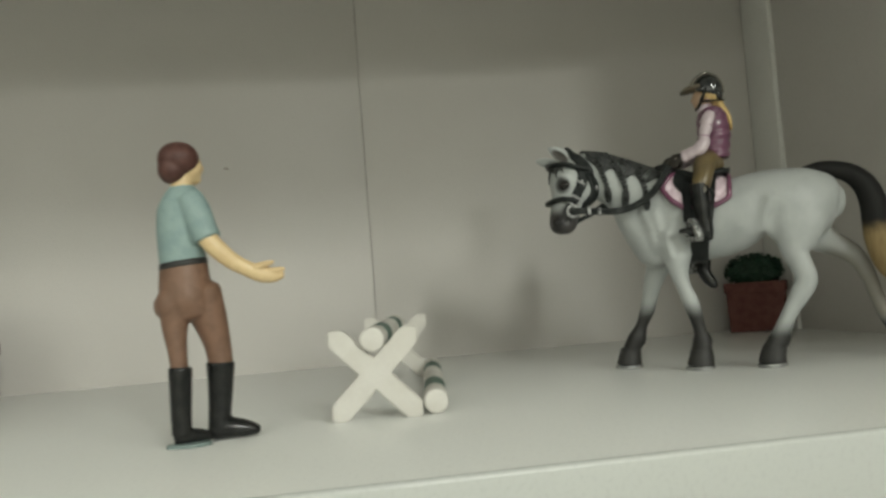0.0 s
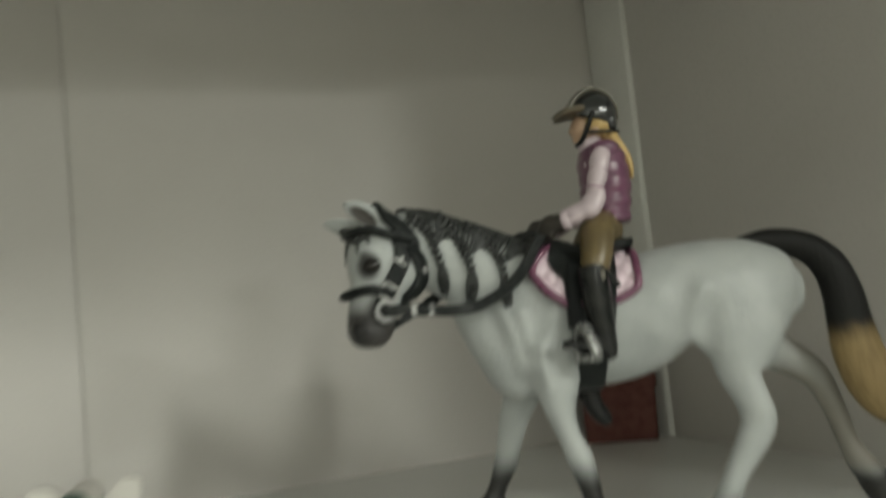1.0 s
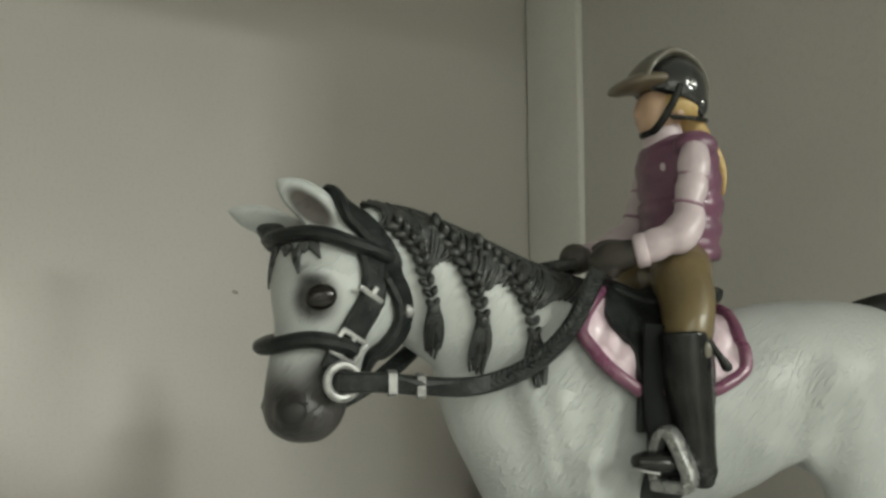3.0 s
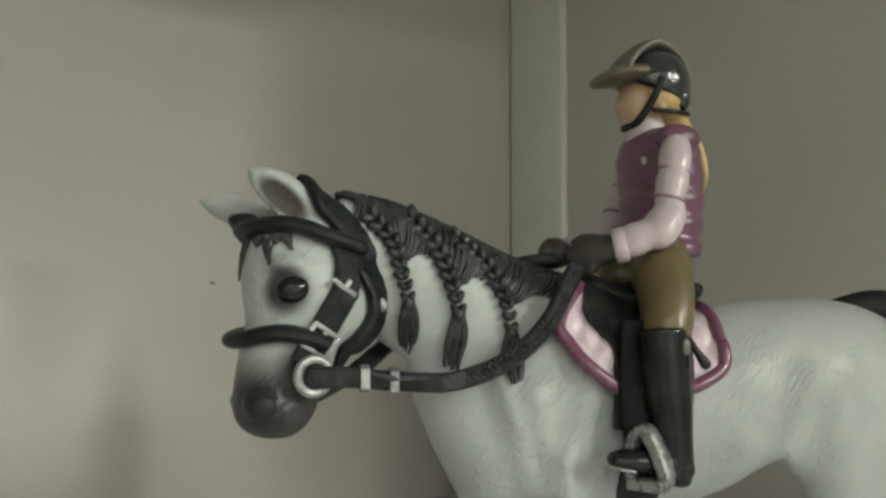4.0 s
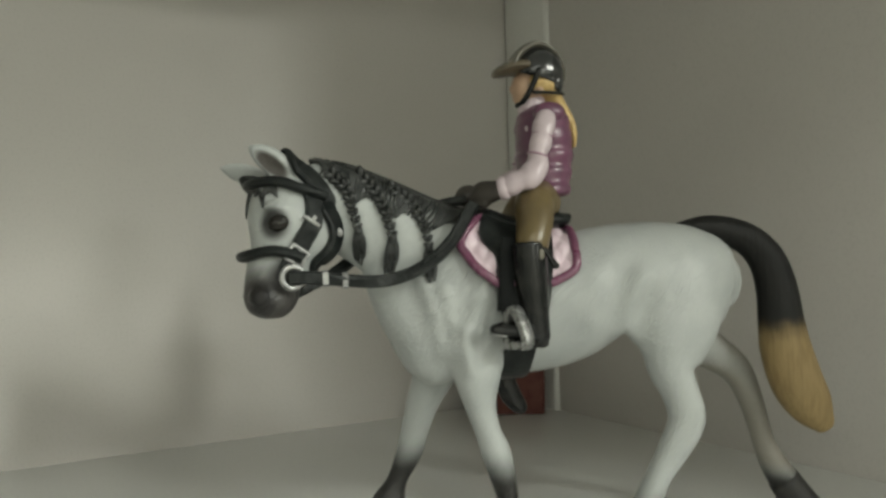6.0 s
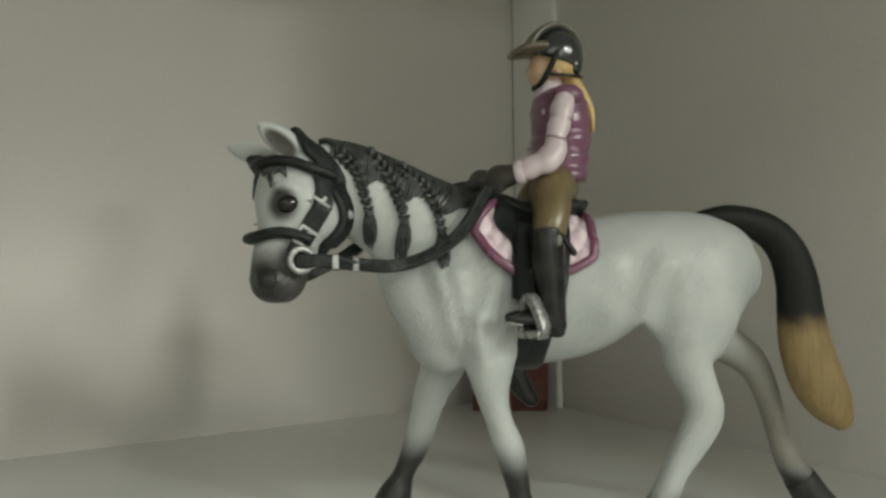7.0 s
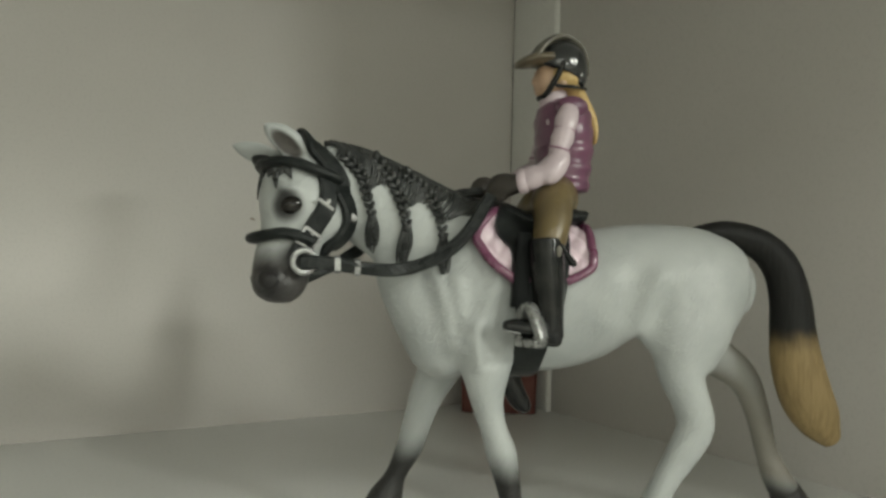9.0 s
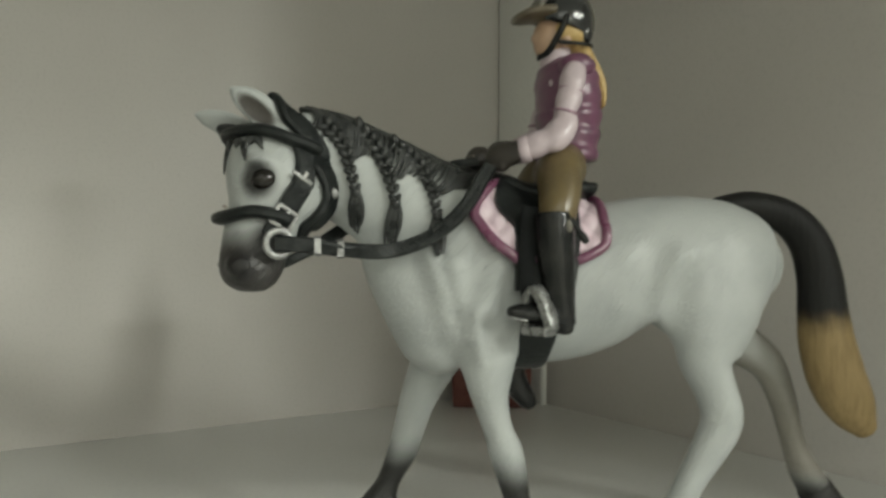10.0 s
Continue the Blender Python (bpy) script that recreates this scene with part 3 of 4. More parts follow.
def mane_strands(bm):
    """Ribbed hair over the crest, combed back in three swags towards the braids."""
    rnd = random.Random(5)
    crest = smooth_rows([(55.0, 2.7, 101.4), (48, 1.5, 100.7), (39, 0.6, 98.4), (29, 0, 94.2), (21, 0, 90.4), (15, 0, 87)], 10)
    low = smooth_rows([(52.6, 7.5, 99.9), (48.2, 7, 96), (45.6, 7.5, 91.6), (41.3, 7.5, 93.5), (35.8, 7.5, 88.4), (32.6, 7.5, 90.2),
                       (27.2, 7.5, 85.6), (22.4, 7, 88.3), (16, 6, 85.5)], 6)
    n = 88
    for i in range(n):
        f = i / (n - 1)
        a = crest[int(f * (len(crest) - 1))]
        b = low[min(len(low) - 1, int(min(1.0, f + 0.015) * (len(low) - 1)))]
        rows = []
        for g in (0.0, 0.33, 0.66, 1.0):
            q = a * (1 - g) + b * g
            lift = 0.9 - 0.35 * g + rnd.uniform(-0.2, 0.2)
            place, _ = on_skin((q[0] - 1.2 * math.sin(g * math.pi), q[1] + 3 * g, q[2]), lift)
            rows.append((*place, 0.50 - 0.22 * g, 0.50 - 0.2 * g))
        loft(bm, rows, n=6, sub=3)
        rows = []
        for g in (0.0, 0.5, 1.0):
            place, _ = on_skin((a[0] - 0.6 * g, a[1] - 5.5 * g, a[2] - 3.2 * g), 0.9 - 0.4 * g)
            rows.append((*place, 0.62 - 0.2 * g, 0.52 - 0.2 * g))
        loft(bm, rows, n=6, sub=2)
    rows = [(*on_skin(tuple(c), 0.35)[0], 1.3 * min(1, 0.35 + i * 0.4), 1.7 * min(1, 0.35 + i * 0.4)) for i, c in enumerate(crest[::6])]
    loft(bm, rows, n=10, sub=3)


def tail_form():
    bm = bmesh.new()
    path = [(-40.5, 0, 83.0, 2.6, 2.8), (-48.8, 0.1, 83.6, 3.6, 3.2), (-58.4, 0.2, 81.0, 4.3, 3.5), (-64.5, 0.3, 75.2, 5.1, 3.9), (-67.2, 0.5, 67.1, 5.7, 4.3),
            (-68.0, 0.7, 59, 6.3, 4.7), (-69.0, 1.0, 51, 7.0, 5.2), (-71.8, 1.2, 42, 7.2, 5.2), (-75.8, 1.6, 35.0, 6.0, 4.2), (-79.2, 1.8, 30.0, 3.0, 2.4)]
    loft(bm, path, n=20)
    out = fuse(bm, 0.6, 3)
    return [(out, TAIL)]


def horse():
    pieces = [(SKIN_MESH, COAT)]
    bm = bmesh.new()
    mane_strands(bm)
    braid(bm, [(51.6, 8, 99.0), (47.4, 8, 94.4), (46.0, 8, 90.0), (44.6, 8, 85.3), (44.1, 8, 77.5)], 1.75, 7.5)
    braid(bm, [(45.1, 8, 98.8), (40.3, 8, 93.8), (37.4, 8, 87.2), (36.4, 8, 82.5), (37.2, 8, 74.4)], 1.95, 8.5)
    braid(bm, [(37.4, 8, 95.6), (31.6, 8, 91.0), (28.6, 8, 85.4), (27.6, 8, 79.7), (27.7, 8, 72.4)], 1.75, 7.5)
    # forelock: three locks and a fringe below the browband
    for (xa, za), (xb, zb), y, w in (((68.4, 95.4), (67.9, 90.8), 13, 1.2), ((65.2, 96.2), (63.3, 93.0), 13, 1.3), ((70.0, 94.6), (70.6, 88.2), 6, 1.2),
                                     ((66.8, 96.2), (66.4, 94.4), 13, 1.6), ((69.4, 95.4), (69.2, 93.6), 10, 1.5)):
        for k in (-1, 0, 1):
            pts = []
            for g in (0, 0.4, 0.75, 1):
                q = (xa + (xb - xa) * g + k * w * 0.45 * (1 - g), y, za + (zb - za) * g)
                pts.append((*on_skin(q, 0.35)[0], w * (0.55 - 0.42 * g), w * (0.5 - 0.38 * g)))
            loft(bm, pts, n=8, sub=4)
    pieces.append((mesh_of(bm), MANE))
    pieces += tail_form()
    bm = bmesh.new()
    for s in (1, -1):
        q = Vector((61.4, 5, 86.9)) + FWD * 4.4 + SIDE * s * 9
        place, _ = on_skin(q, -0.45)
        ball(bm, place, (2.5, 1.5, 2.05), (0, 14, YAW - s * 12), 24, 16)
    pieces.append((mesh_of(bm), EYE))
    bm = bmesh.new()
    for s in (1, -1):
        q = Vector((66, 9.8, 69.8)) + FWD * 3.0 + SIDE * s * 5.4
        ball(bm, on_skin(q, -0.35)[0], (2.1, 0.8, 1.8), (0, 25, YAW - s * 25), 16, 10)
    pieces.append((mesh_of(bm), NOSTRIL))
    # hooves and shoes
    hoof, shoe = bmesh.new(), bmesh.new()
    for x, y, top in ((42.1, -12.8, 40.1), (10.8, 9, 9.6), (-18.7, 12, -21.3)):
        loft(hoof, [(top + 0.6, y, 8.6, 4.7, 4.6), (x - 0.7, y, 5.4, 5.3, 5.0), (x, y, 1.4, 5.9, 5.4)], n=20, cap=0.12, lateral=(0, 1, 0))
        loft(shoe, [(x, y, 0.05, 6.3, 5.7), (x, y, 1.35, 6.2, 5.65)], n=24, sub=1, cap=0.02)
    loft(hoof, [(-74.2, -11.5, 13.0, 4.4, 4.3), (-77.8, -11.5, 7.6, 4.9, 4.7), (-80.2, -11.5, 4.2, 5.2, 4.9)], n=20, cap=0.05)
    loft(shoe, [(-80.1, -11.5, 4.4, 5.3, 5.0), (-80.9, -11.5, 3.3, 5.35, 5.05)], n=24, sub=1, cap=0.02)
    pieces += [(mesh_of(hoof), HOOF), (mesh_of(shoe), SILVER)]
    ob = new("toy_horse", joined("toy_horse", pieces))
    ob.matrix_world = HORSE
    return tagged(ob, "dapple-grey plastic toy horse with braided charcoal mane, walking", "toy horse")


horse()


# ---- bridle ----
def head_at(z, f, s):
    """A place about the head: level z, forward f, to its left s."""
    k = (99.5, 96, 91.5, 87, 82, 77.5, 72.5, 68.5)
    x = np.interp(-z, [-v for v in k], (59.5, 60.5, 61.2, 61.4, 61.8, 63, 64.8, 65.6))
    y = np.interp(-z, [-v for v in k], (3, 3.4, 4.2, 5, 6, 7.4, 8.8, 9.6))
    return tuple(Vector((x, y, z)) + FWD * f + SIDE * s)


def bridle():
    ob = thing("bridle", HORSE, "black toy bridle with silver bit rings and reins", "bridle")

    def strap(name, pts, width, thick, label="", round_band=False):
        bm = bmesh.new()
        if round_band:
            rows = [on_skin(p, thick * 0.25) for p in smooth_rows(pts, 4)]
            loft(bm, [(*r[0], width / 2, thick / 2) for r in rows], n=14, sub=2, lateral=(0.01, 0.02, 1), power=2.4)
        else:
            skin_strap(bm, pts, width, thick)
        return part(name, bm, LEATHER, ob, label)
    strap("browband", [head_at(93.6, -7, 9), head_at(95.3, -1, 10), head_at(97.4, 5, 8), head_at(97.8, 10, 3), head_at(97.6, 11, -3), head_at(97, 5, -9), head_at(95, -2, -9)], 5.0, 2.6, "", True)
    strap("crownpiece", [head_at(90, -8.5, 9), (52.8, 8.5, 93), (55.6, 9, 97.8), (58.4, 8, 101.2), (60.4, 4, 103.8), (61.2, -1, 102.8), (61, -5, 98), (61, -7, 92)], 5.0, 2.0)
    strap("cheek_strap", [(55.2, 12, 95), (53.9, 13, 91.5), (54.8, 14, 86.5), (57, 15, 82), (59.6, 15, 78.2), (60.6, 16, 76)], 4.4, 1.6)
    strap("cheek_strap", [head_at(91.5, -7, -10), head_at(86, -5, -10), head_at(80, -3, -9), head_at(76, -2, -8)], 4.0, 1.6)
    strap("throat_strap", [(52.2, 10, 91), (49.0, 10.5, 87), (48.6, 10, 82.5), (51, 10, 78.8), (54.8, 8, 77), (57, 2, 77.2), (56, -5, 80), (54, -6, 86)], 4.8, 1.8)
    strap("noseband", [head_at(78.4, -2.5, 9), head_at(79.6, 0, 9), head_at(80.6, 5, 7.5), head_at(80, 9.5, 3), head_at(79.6, 10, -3), head_at(79.4, 4, -8), head_at(78, -3, -8)], 4.6, 2.7, "", True)
    # buckles: a plain bar high on the cheek, a double frame by the bit
    def bars(p, w, pairs, lift, d=Vector((0.55, 0, -0.83))):
        place, no = on_skin(p, lift)
        e = no.cross(d).normalized()
        bm = bmesh.new()
        for a, b in pairs:
            q = [Vector(place) + e * u * w + d * v * w * 0.8 for u, v in (a, b)]
            loft(bm, [(*q[0], 0.46, 0.34), (*q[1], 0.46, 0.34)], n=8, sub=1)
        part("buckle", bm, SILVER, ob, "dull silver buckle")

    bars((55.2, 14.5, 87.2), 2.4, (((-0.95, 0), (0.95, 0)), ((0.1, 0), (0.1, -0.7))), 1.5)
    bars((58.9, 15, 79.2), 3.0, (((-0.75, -0.75), (0.75, -0.75)), ((-0.75, 0.75), (0.75, 0.75)), ((-0.75, -0.75), (-0.75, 0.75)), ((0.75, -0.75), (0.75, 0.75)),
                                 ((-0.75, 0), (0.75, 0)), ((0, -0.75), (0, 0.2))), 1.5)
    bm = bmesh.new()
    ball(bm, on_skin((48.7, 10.5, 84.5), 1.6)[0], (0.9, 0.5, 1.2), (0, 30, 0), 12, 8)
    part("stud", bm, SILVER, ob, "small silver stud")
    # bit rings, one on each side of the mouth
    ring_left = Vector((60.2, 16.2, 74.3))
    ring_right = Vector(head_at(74.3, -2, -7.4))
    for centre, s in ((ring_left, 1), (ring_right, -1)):
        bm = bmesh.new()
        pts = []
        for k in range(17):
            a = 2 * math.pi * k / 16
            pts.append((*(centre + FWD * 2.45 * math.cos(a) + Vector((0, 0, 2.45 * math.sin(a)))), 0.7, 0.7))
        loft(bm, pts, n=10, sub=2, lateral=tuple(SIDE), cap=0.1)
        part("bit_ring", bm, SILVER, ob, "silver bit ring")
    # reins
    left = [(60.8, 16.6, 74.2), (57.5, 16.9, 74.2), (54, 16.2, 74.0), (48, 15, 73.2), (39, 13.6, 72.8), (31.6, 13.2, 74.9), (26, 12.8, 78.4), (22, 12, 82.6), (19.0, 10.5, 87.2), (16.4, 8.4, 90.6)]
    right = [(66, 3, 71.5), (60.5, 6.5, 70.4), (54.4, 4, 72.5), (47.6, -2, 76.6), (43, -8.5, 79.5), (34, -11.5, 84), (27, -9, 89.4), (21.6, -2.5, 91.6), (16.6, -1, 92.4)]
    for name, pts in (("rein", left), ("rein", right)):
        nrm = []
        for p in pts:
            _, no = on_skin(p)
            nrm.append(no)
        bm = bmesh.new()
        strap_along(bm, pts, 3.0, 1.9, nrm)
        rein = part(name, bm, REIN, ob, "ribbed black rein")
        if pts is left:
            bm = bmesh.new()
            line, out = smooth_rows(pts, 12), smooth_rows([tuple(v) for v in nrm], 12)
            seg = np.r_[0, np.cumsum(np.linalg.norm(np.diff(line, axis=0), axis=1))]
            step = 25.0
            while step < seg[-1] - 1.0:
                q, q2, no = (Vector([float(np.interp(step + e, seg, rows[:, k])) for k in range(3)]) for rows, e in ((line, 0.0), (line, 0.4), (out, 0.0)))
                d, turn = (q2 - q).normalized(), -math.degrees(math.atan2(q2.z - q.z, q2.x - q.x))
                e = no.cross(d).normalized()
                for sgn in (1, -1):
                    ball(bm, q + no.normalized() * 0.78 + e * sgn * 0.62, (0.92, 0.42, 0.36), (0, turn + sgn * 42, 0), 8, 6)
                step += 1.0
            part("plait", bm, REIN, rein, "plaited length of the rein")
            for i, f in ((2, 0.2), (2, 0.95)):
                q = Vector(pts[i]) * (1 - f) + Vector(pts[i + 1]) * f
                bm = bmesh.new()
                strap_along(bm, [q + Vector((0.65, 0, 0)), q, q - Vector((0.65, 0, 0))], 3.9, 2.7, [Vector((0, 1, 0))] * 3, sub=2)
                part("keeper", bm, SILVER, rein, "silver keeper")
    return ob


bridle()


# ---- saddle ----
def draped(front, rear, low, lift, thick, nphi=40, nx=16, quilt=0.0):
    """A cloth over the back: front and rear edges as functions of height, from low on the left, over the top, to low on the right."""
    bm = bmesh.new()
    outer, inner = [], []
    for i in range(nphi + 1):
        phi = math.pi * i / nphi
        ro, ri = [], []
        for j in range(nx + 1):
            d = Vector((0, math.cos(phi), math.sin(phi)))
            mid = TREE.ray_cast((Vector((7, 0, low)) + d * 60) * MM, -d)[0]
            zz = mid.z / MM
            x0, x1 = rear(zz), front(zz)
            x = x0 + (x1 - x0) * j / nx
            aim = Vector((x, 0, low))
            co, no, _, _ = TREE.ray_cast((aim + d * 60) * MM, -d)
            p = co / MM
            q = 0.0
            if quilt:
                q = quilt * (abs(math.sin((x + zz) * 0.62)) * abs(math.sin((x - zz) * 0.62))) ** 0.5
            ro.append(bm.verts.new((p + no * (lift + thick + q)) * MM))
            ri.append(bm.verts.new((p + no * lift) * MM))
        outer.append(ro)
        inner.append(ri)
    for a, flip in ((outer, False), (inner, True)):
        for r, s in zip(a, a[1:]):
            for k in range(nx):
                f = (r[k], r[k + 1], s[k + 1], s[k])
                bm.faces.new(f[::-1] if flip else f)
    edge_o = outer[0] + [r[-1] for r in outer[1:-1]] + outer[-1][::-1] + [r[0] for r in outer[-2:0:-1]]
    edge_i = inner[0] + [r[-1] for r in inner[1:-1]] + inner[-1][::-1] + [r[0] for r in inner[-2:0:-1]]
    for k in range(len(edge_o)):
        j = (k + 1) % len(edge_o)
        bm.faces.new((edge_o[k], edge_i[k], edge_i[j], edge_o[j]))
    rim = [(v.co / MM) for v in edge_o]
    return bm, rim


def table(xs, ys):
    return lambda z: float(np.interp(z, xs, ys))


def saddle():
    ob = thing("saddle", HORSE, "black toy saddle on a pink quilted pad with purple piping", "saddle")
    pf, pr = table((69.4, 70.4, 74.4, 80.2, 82.5, 84, 85, 87), (8, 12, 17.6, 21.2, 19.6, 16, 12.5, 11)), table((70.8, 71.1, 71.6, 72.8, 75.4, 82.6, 84, 85, 88), (-1.8, -4.2, -6.0, -7.6, -8.6, -9.4, -9.6, -9.4, -8.6))
    bm, rim = draped(lambda z: pf(z) - 0.9, lambda z: pr(z) + 0.9, 70.9, 0.25, 0.9, 96, 48, 1.0)
    pad = part("saddle_pad", bm, PINK, ob, "pink quilted saddle pad", sharp=80)
    bm = bmesh.new()
    loop = rim + rim[:7]
    loft(bm, [(*p, 1.12) for p in loop[::6]], n=12, sub=5, cap=0.1)
    part("piping", bm, PIPING, pad, "glossy purple piping")
    sf, sr = table((62, 71.6, 77.0, 79.5, 82.2, 84, 85, 88), (12.6, 12.8, 12.8, 14.6, 15.8, 14.6, 13, 12)), table((64, 74, 82, 90), (0.5, -1.5, -3, -4))
    bm, _ = draped(sf, sr, 65, 1.5, 1.3, 48, 14)
    part("flap", bm, LEATHER, ob, "black saddle flap over both sides", sharp=60)
    bm = bmesh.new()
    loft(bm, [(14.5, 0, 88.0, 2.4, 5), (11.5, 0, 87.6, 2.4, 6), (6, 0, 85.6, 2.4, 7.6), (0, 0, 86, 3, 9), (-5, 0, 86.6, 2.6, 8), (-7.8, 0, 86.6, 2.0, 6.5), (-9.4, 0, 87.8, 0.9, 4.6)], n=20)
    part("seat", fuse(bm, 0.6, 3), LEATHER, ob, "black saddle seat with a raised cantle")
    bm = bmesh.new()
    skin_strap(bm, [(6.8, 16, 66), (6.6, 16, 58), (6.9, 12, 52), (7.0, 5, 48), (6.8, -5, 48), (6.5, -12, 52), (6.5, -16, 60)], 7.8, 1.4)
    part("girth", bm, LEATHER, ob, "wide black girth strap")
    for s, drop in ((1, 0.0), (-1, -14.0)):
        bm = bmesh.new()
        strap_along(bm, [(9.4, s * 15.0, 82), (10.2, s * 15.9, 75), (10.6, s * 16.5, 70 + drop * 0.5), (10.2, s * 17.6, 63.5 + drop)], 3.6, 1.0, [Vector((0, s, 0.1))] * 4)
        part("stirrup_leather", bm, DULL, ob)
        bm = bmesh.new()
        # an arch, its plane turned from the toe's inner side to the heel's outer side, and a flat tread
        along, across = Vector((-0.66, 0.75 * s, 0)), Vector((0.75, 0.66 * s, 0))
        mid = Vector((9.3, s * 18.6, drop + 0.5))
        arch = [(-2.8, 57.2), (-3.1, 59.8), (-2.6, 62.6), (-1.2, 64.5), (0.5, 64.5), (2.5, 62.4), (4.1, 59.8), (4.9, 58.0), (4.7, 56.9)]
        loft(bm, [(*(mid + along * a * 0.7 + Vector((0, 0, z))), 0.95 + 0.22 * (k > 3), 1.9) for k, (a, z) in enumerate(arch)], n=12, sub=4, lateral=tuple(across), cap=0.3, power=3.0)
        loft(bm, [(*(mid + along * a * 0.7 + Vector((0, 0, 56.5))), 1.05, 2.4) for a in (-2.9, 0, 2, 4.7)], n=12, sub=2, lateral=tuple(across), cap=0.4, power=3.4)
        part("stirrup", bm, PEWTER, ob, "silver-grey stirrup iron")
    return ob


saddle()


# ---- the rider ----
def rider():
    pieces = []

    def add(m, *calls, voxel=0.0, rounds=3):
        bm = bmesh.new()
        for fn, *a in calls:
            fn(bm, *a)
        pieces.append((fuse(bm, voxel, rounds) if voxel else mesh_of(bm), m))
    # quilted vest with soft rolls
    vest = []
    for k in range(17):
        f = k / 16
        z = 93.0 + 22.6 * f
        a = np.interp(f, (0, 0.2, 0.5, 0.8, 0.93, 1), (6.7, 7.0, 7.3, 7.0, 6.0, 4.2))
        b = np.interp(f, (0, 0.2, 0.5, 0.8, 0.93, 1), (8.4, 8.2, 9.0, 9.8, 8.6, 5.0))
        roll = 0.34 * math.sin(f * 34) if f < 0.55 else 0.12 * math.sin(f * 34)
        vest.append((np.interp(f, (0, 0.5, 1), (-3.2, -3.0, -1.4)), 0, z, a + roll, b + roll))
    add(VEST, (loft, vest, 24, 2, (0, 1, 0), 0.12))
    add(VEST, (ball, (-1.8, 8.0, 112.8), (4.2, 3.0, 2.8)), (ball, (-2.6, -8.4, 112.6), (3.8, 3.0, 3.2)))
    add(LILAC, (loft, [(-0.6, 0, 111.5, 4.0, 4.3), (0.2, 0, 114.8, 3.9, 4.0), (0.5, 0, 116.8, 3.6, 3.8), (0.6, 0, 117.6, 3.4, 3.6)], 18, 3, (0, 1, 0), 0.1))
    for s in (1, -1):
        back = 0.0 if s > 0 else 2.4
        add(LILAC, (loft, [(-0.6 - back, s * 9.8, 111.4, 2.5, 2.5), (0.6 - back, s * 11.6, 108.6, 2.9, 2.8), (1.0 - back, s * 12.1, 106.6, 2.55, 2.6), (1.5 - back, s * 12.5, 104.4, 2.9, 2.8), (2.2 - back, s * 12.8, 101.8, 2.35, 2.4), (2.2 - back, s * 13.0, 99.2, 3.0, 2.9),
                           (4.0, s * 13.0, 96.6, 3.3, 3.2), (5.8, s * 12.6, 95.9, 2.6, 2.7), (7.6, s * 12, 95.1, 2.9, 2.7), (9.8, s * 10.8, 94.3, 2.5, 2.5)], 18), voxel=0.5)
        for z, x, y in ((106.6, 1.1, 12.05), (101.8, 2.3, 12.8)):
            add(BANDING, (loft, [(x - 0.25 - back, s * (y - 0.1), z + 0.2, 2.8, 2.75), (x - 0.15 - back, s * (y - 0.1), z - 0.2, 2.8, 2.75)], 18, 1, (0, 1, 0), 0.02))
        add(LILAC, (loft, [(9.0, s * 11.3, 94.4, 2.9, 2.8), (10.4, s * 10.6, 94.0, 2.9, 2.8)], 16, 2, (0, 1, 0), 0.2))
    add(GLOVE, (loft, [(10.4, 10.4, 93.9, 2.3, 2.3), (12.4, 9.0, 93.4, 2.7, 2.5), (14.4, 7.4, 92.9, 2.8, 2.5), (15.9, 6.4, 91.8, 2.1, 2.0)], 14),
        (loft, [(12.2, 7.6, 95.2, 1.1), (14.2, 6.0, 95.4, 1.0), (15.8, 5.2, 94.6, 0.9)], 10),
        (ball, (15.2, 7.4, 91.0), (1.5, 1.5, 1.4)), (ball, (13.7, 8.4, 90.9), (1.4, 1.5, 1.4)), voxel=0.4)
    add(GLOVE, (loft, [(12.4, -9.8, 93.6, 2.6, 2.5), (15, -5.6, 93.4, 2.8, 2.6), (16.6, -3.0, 93.4, 2.8, 2.5), (18.0, -1.6, 92.6, 2.1, 1.9)], 14),
        (loft, [(15.0, -4.0, 95.2, 1.1), (17.0, -2.2, 95.2, 0.9)], 10), voxel=0.4)
    # plain head, hair, helmet
    add(SKIN, (ball, (1.4, 0, 120.2), (4.4, 4.3, 5.2)), (ball, (5.5, 0, 120.2), (0.9, 0.8, 1.0)), (ball, (3.6, 0, 117.7), (1.8, 2.1, 1.5)),
        (ball, (-0.8, 4.4, 119.6), (1.1, 0.8, 1.6)), voxel=0.4)
    add(BLONDE, (ball, (-1.6, 0, 121.2), (5.2, 5.6, 3.6)),
        (loft, [(-4.6, 0, 119, 2.4, 3.4), (-6.6, 0.6, 115.2, 2.2, 3.6), (-8.8, 1.2, 111.4, 1.6, 3.6), (-9.8, 1.4, 108, 1.2, 3.0), (-10.3, 1.4, 105, 0.6, 1.8)], 14), voxel=0.45)
    dome = bmesh.new()
    ball(dome, (-1.3, 0, 124.2), (7.0, 6.3, 7.1), (0, 8, 0), 28, 20)
    bmesh.ops.bisect_plane(dome, geom=dome.verts[:] + dome.edges[:] + dome.faces[:], plane_co=Vector((-1.8, 0, 122.0)) * MM, plane_no=(-0.38, 0, 1), clear_inner=True)
    bmesh.ops.holes_fill(dome, edges=[e for e in dome.edges if e.is_boundary])
    ball(dome, (-5.2, 0, 121.6), (2.9, 4.8, 3.2))
    pieces.append((mesh_of(dome), HELMET))
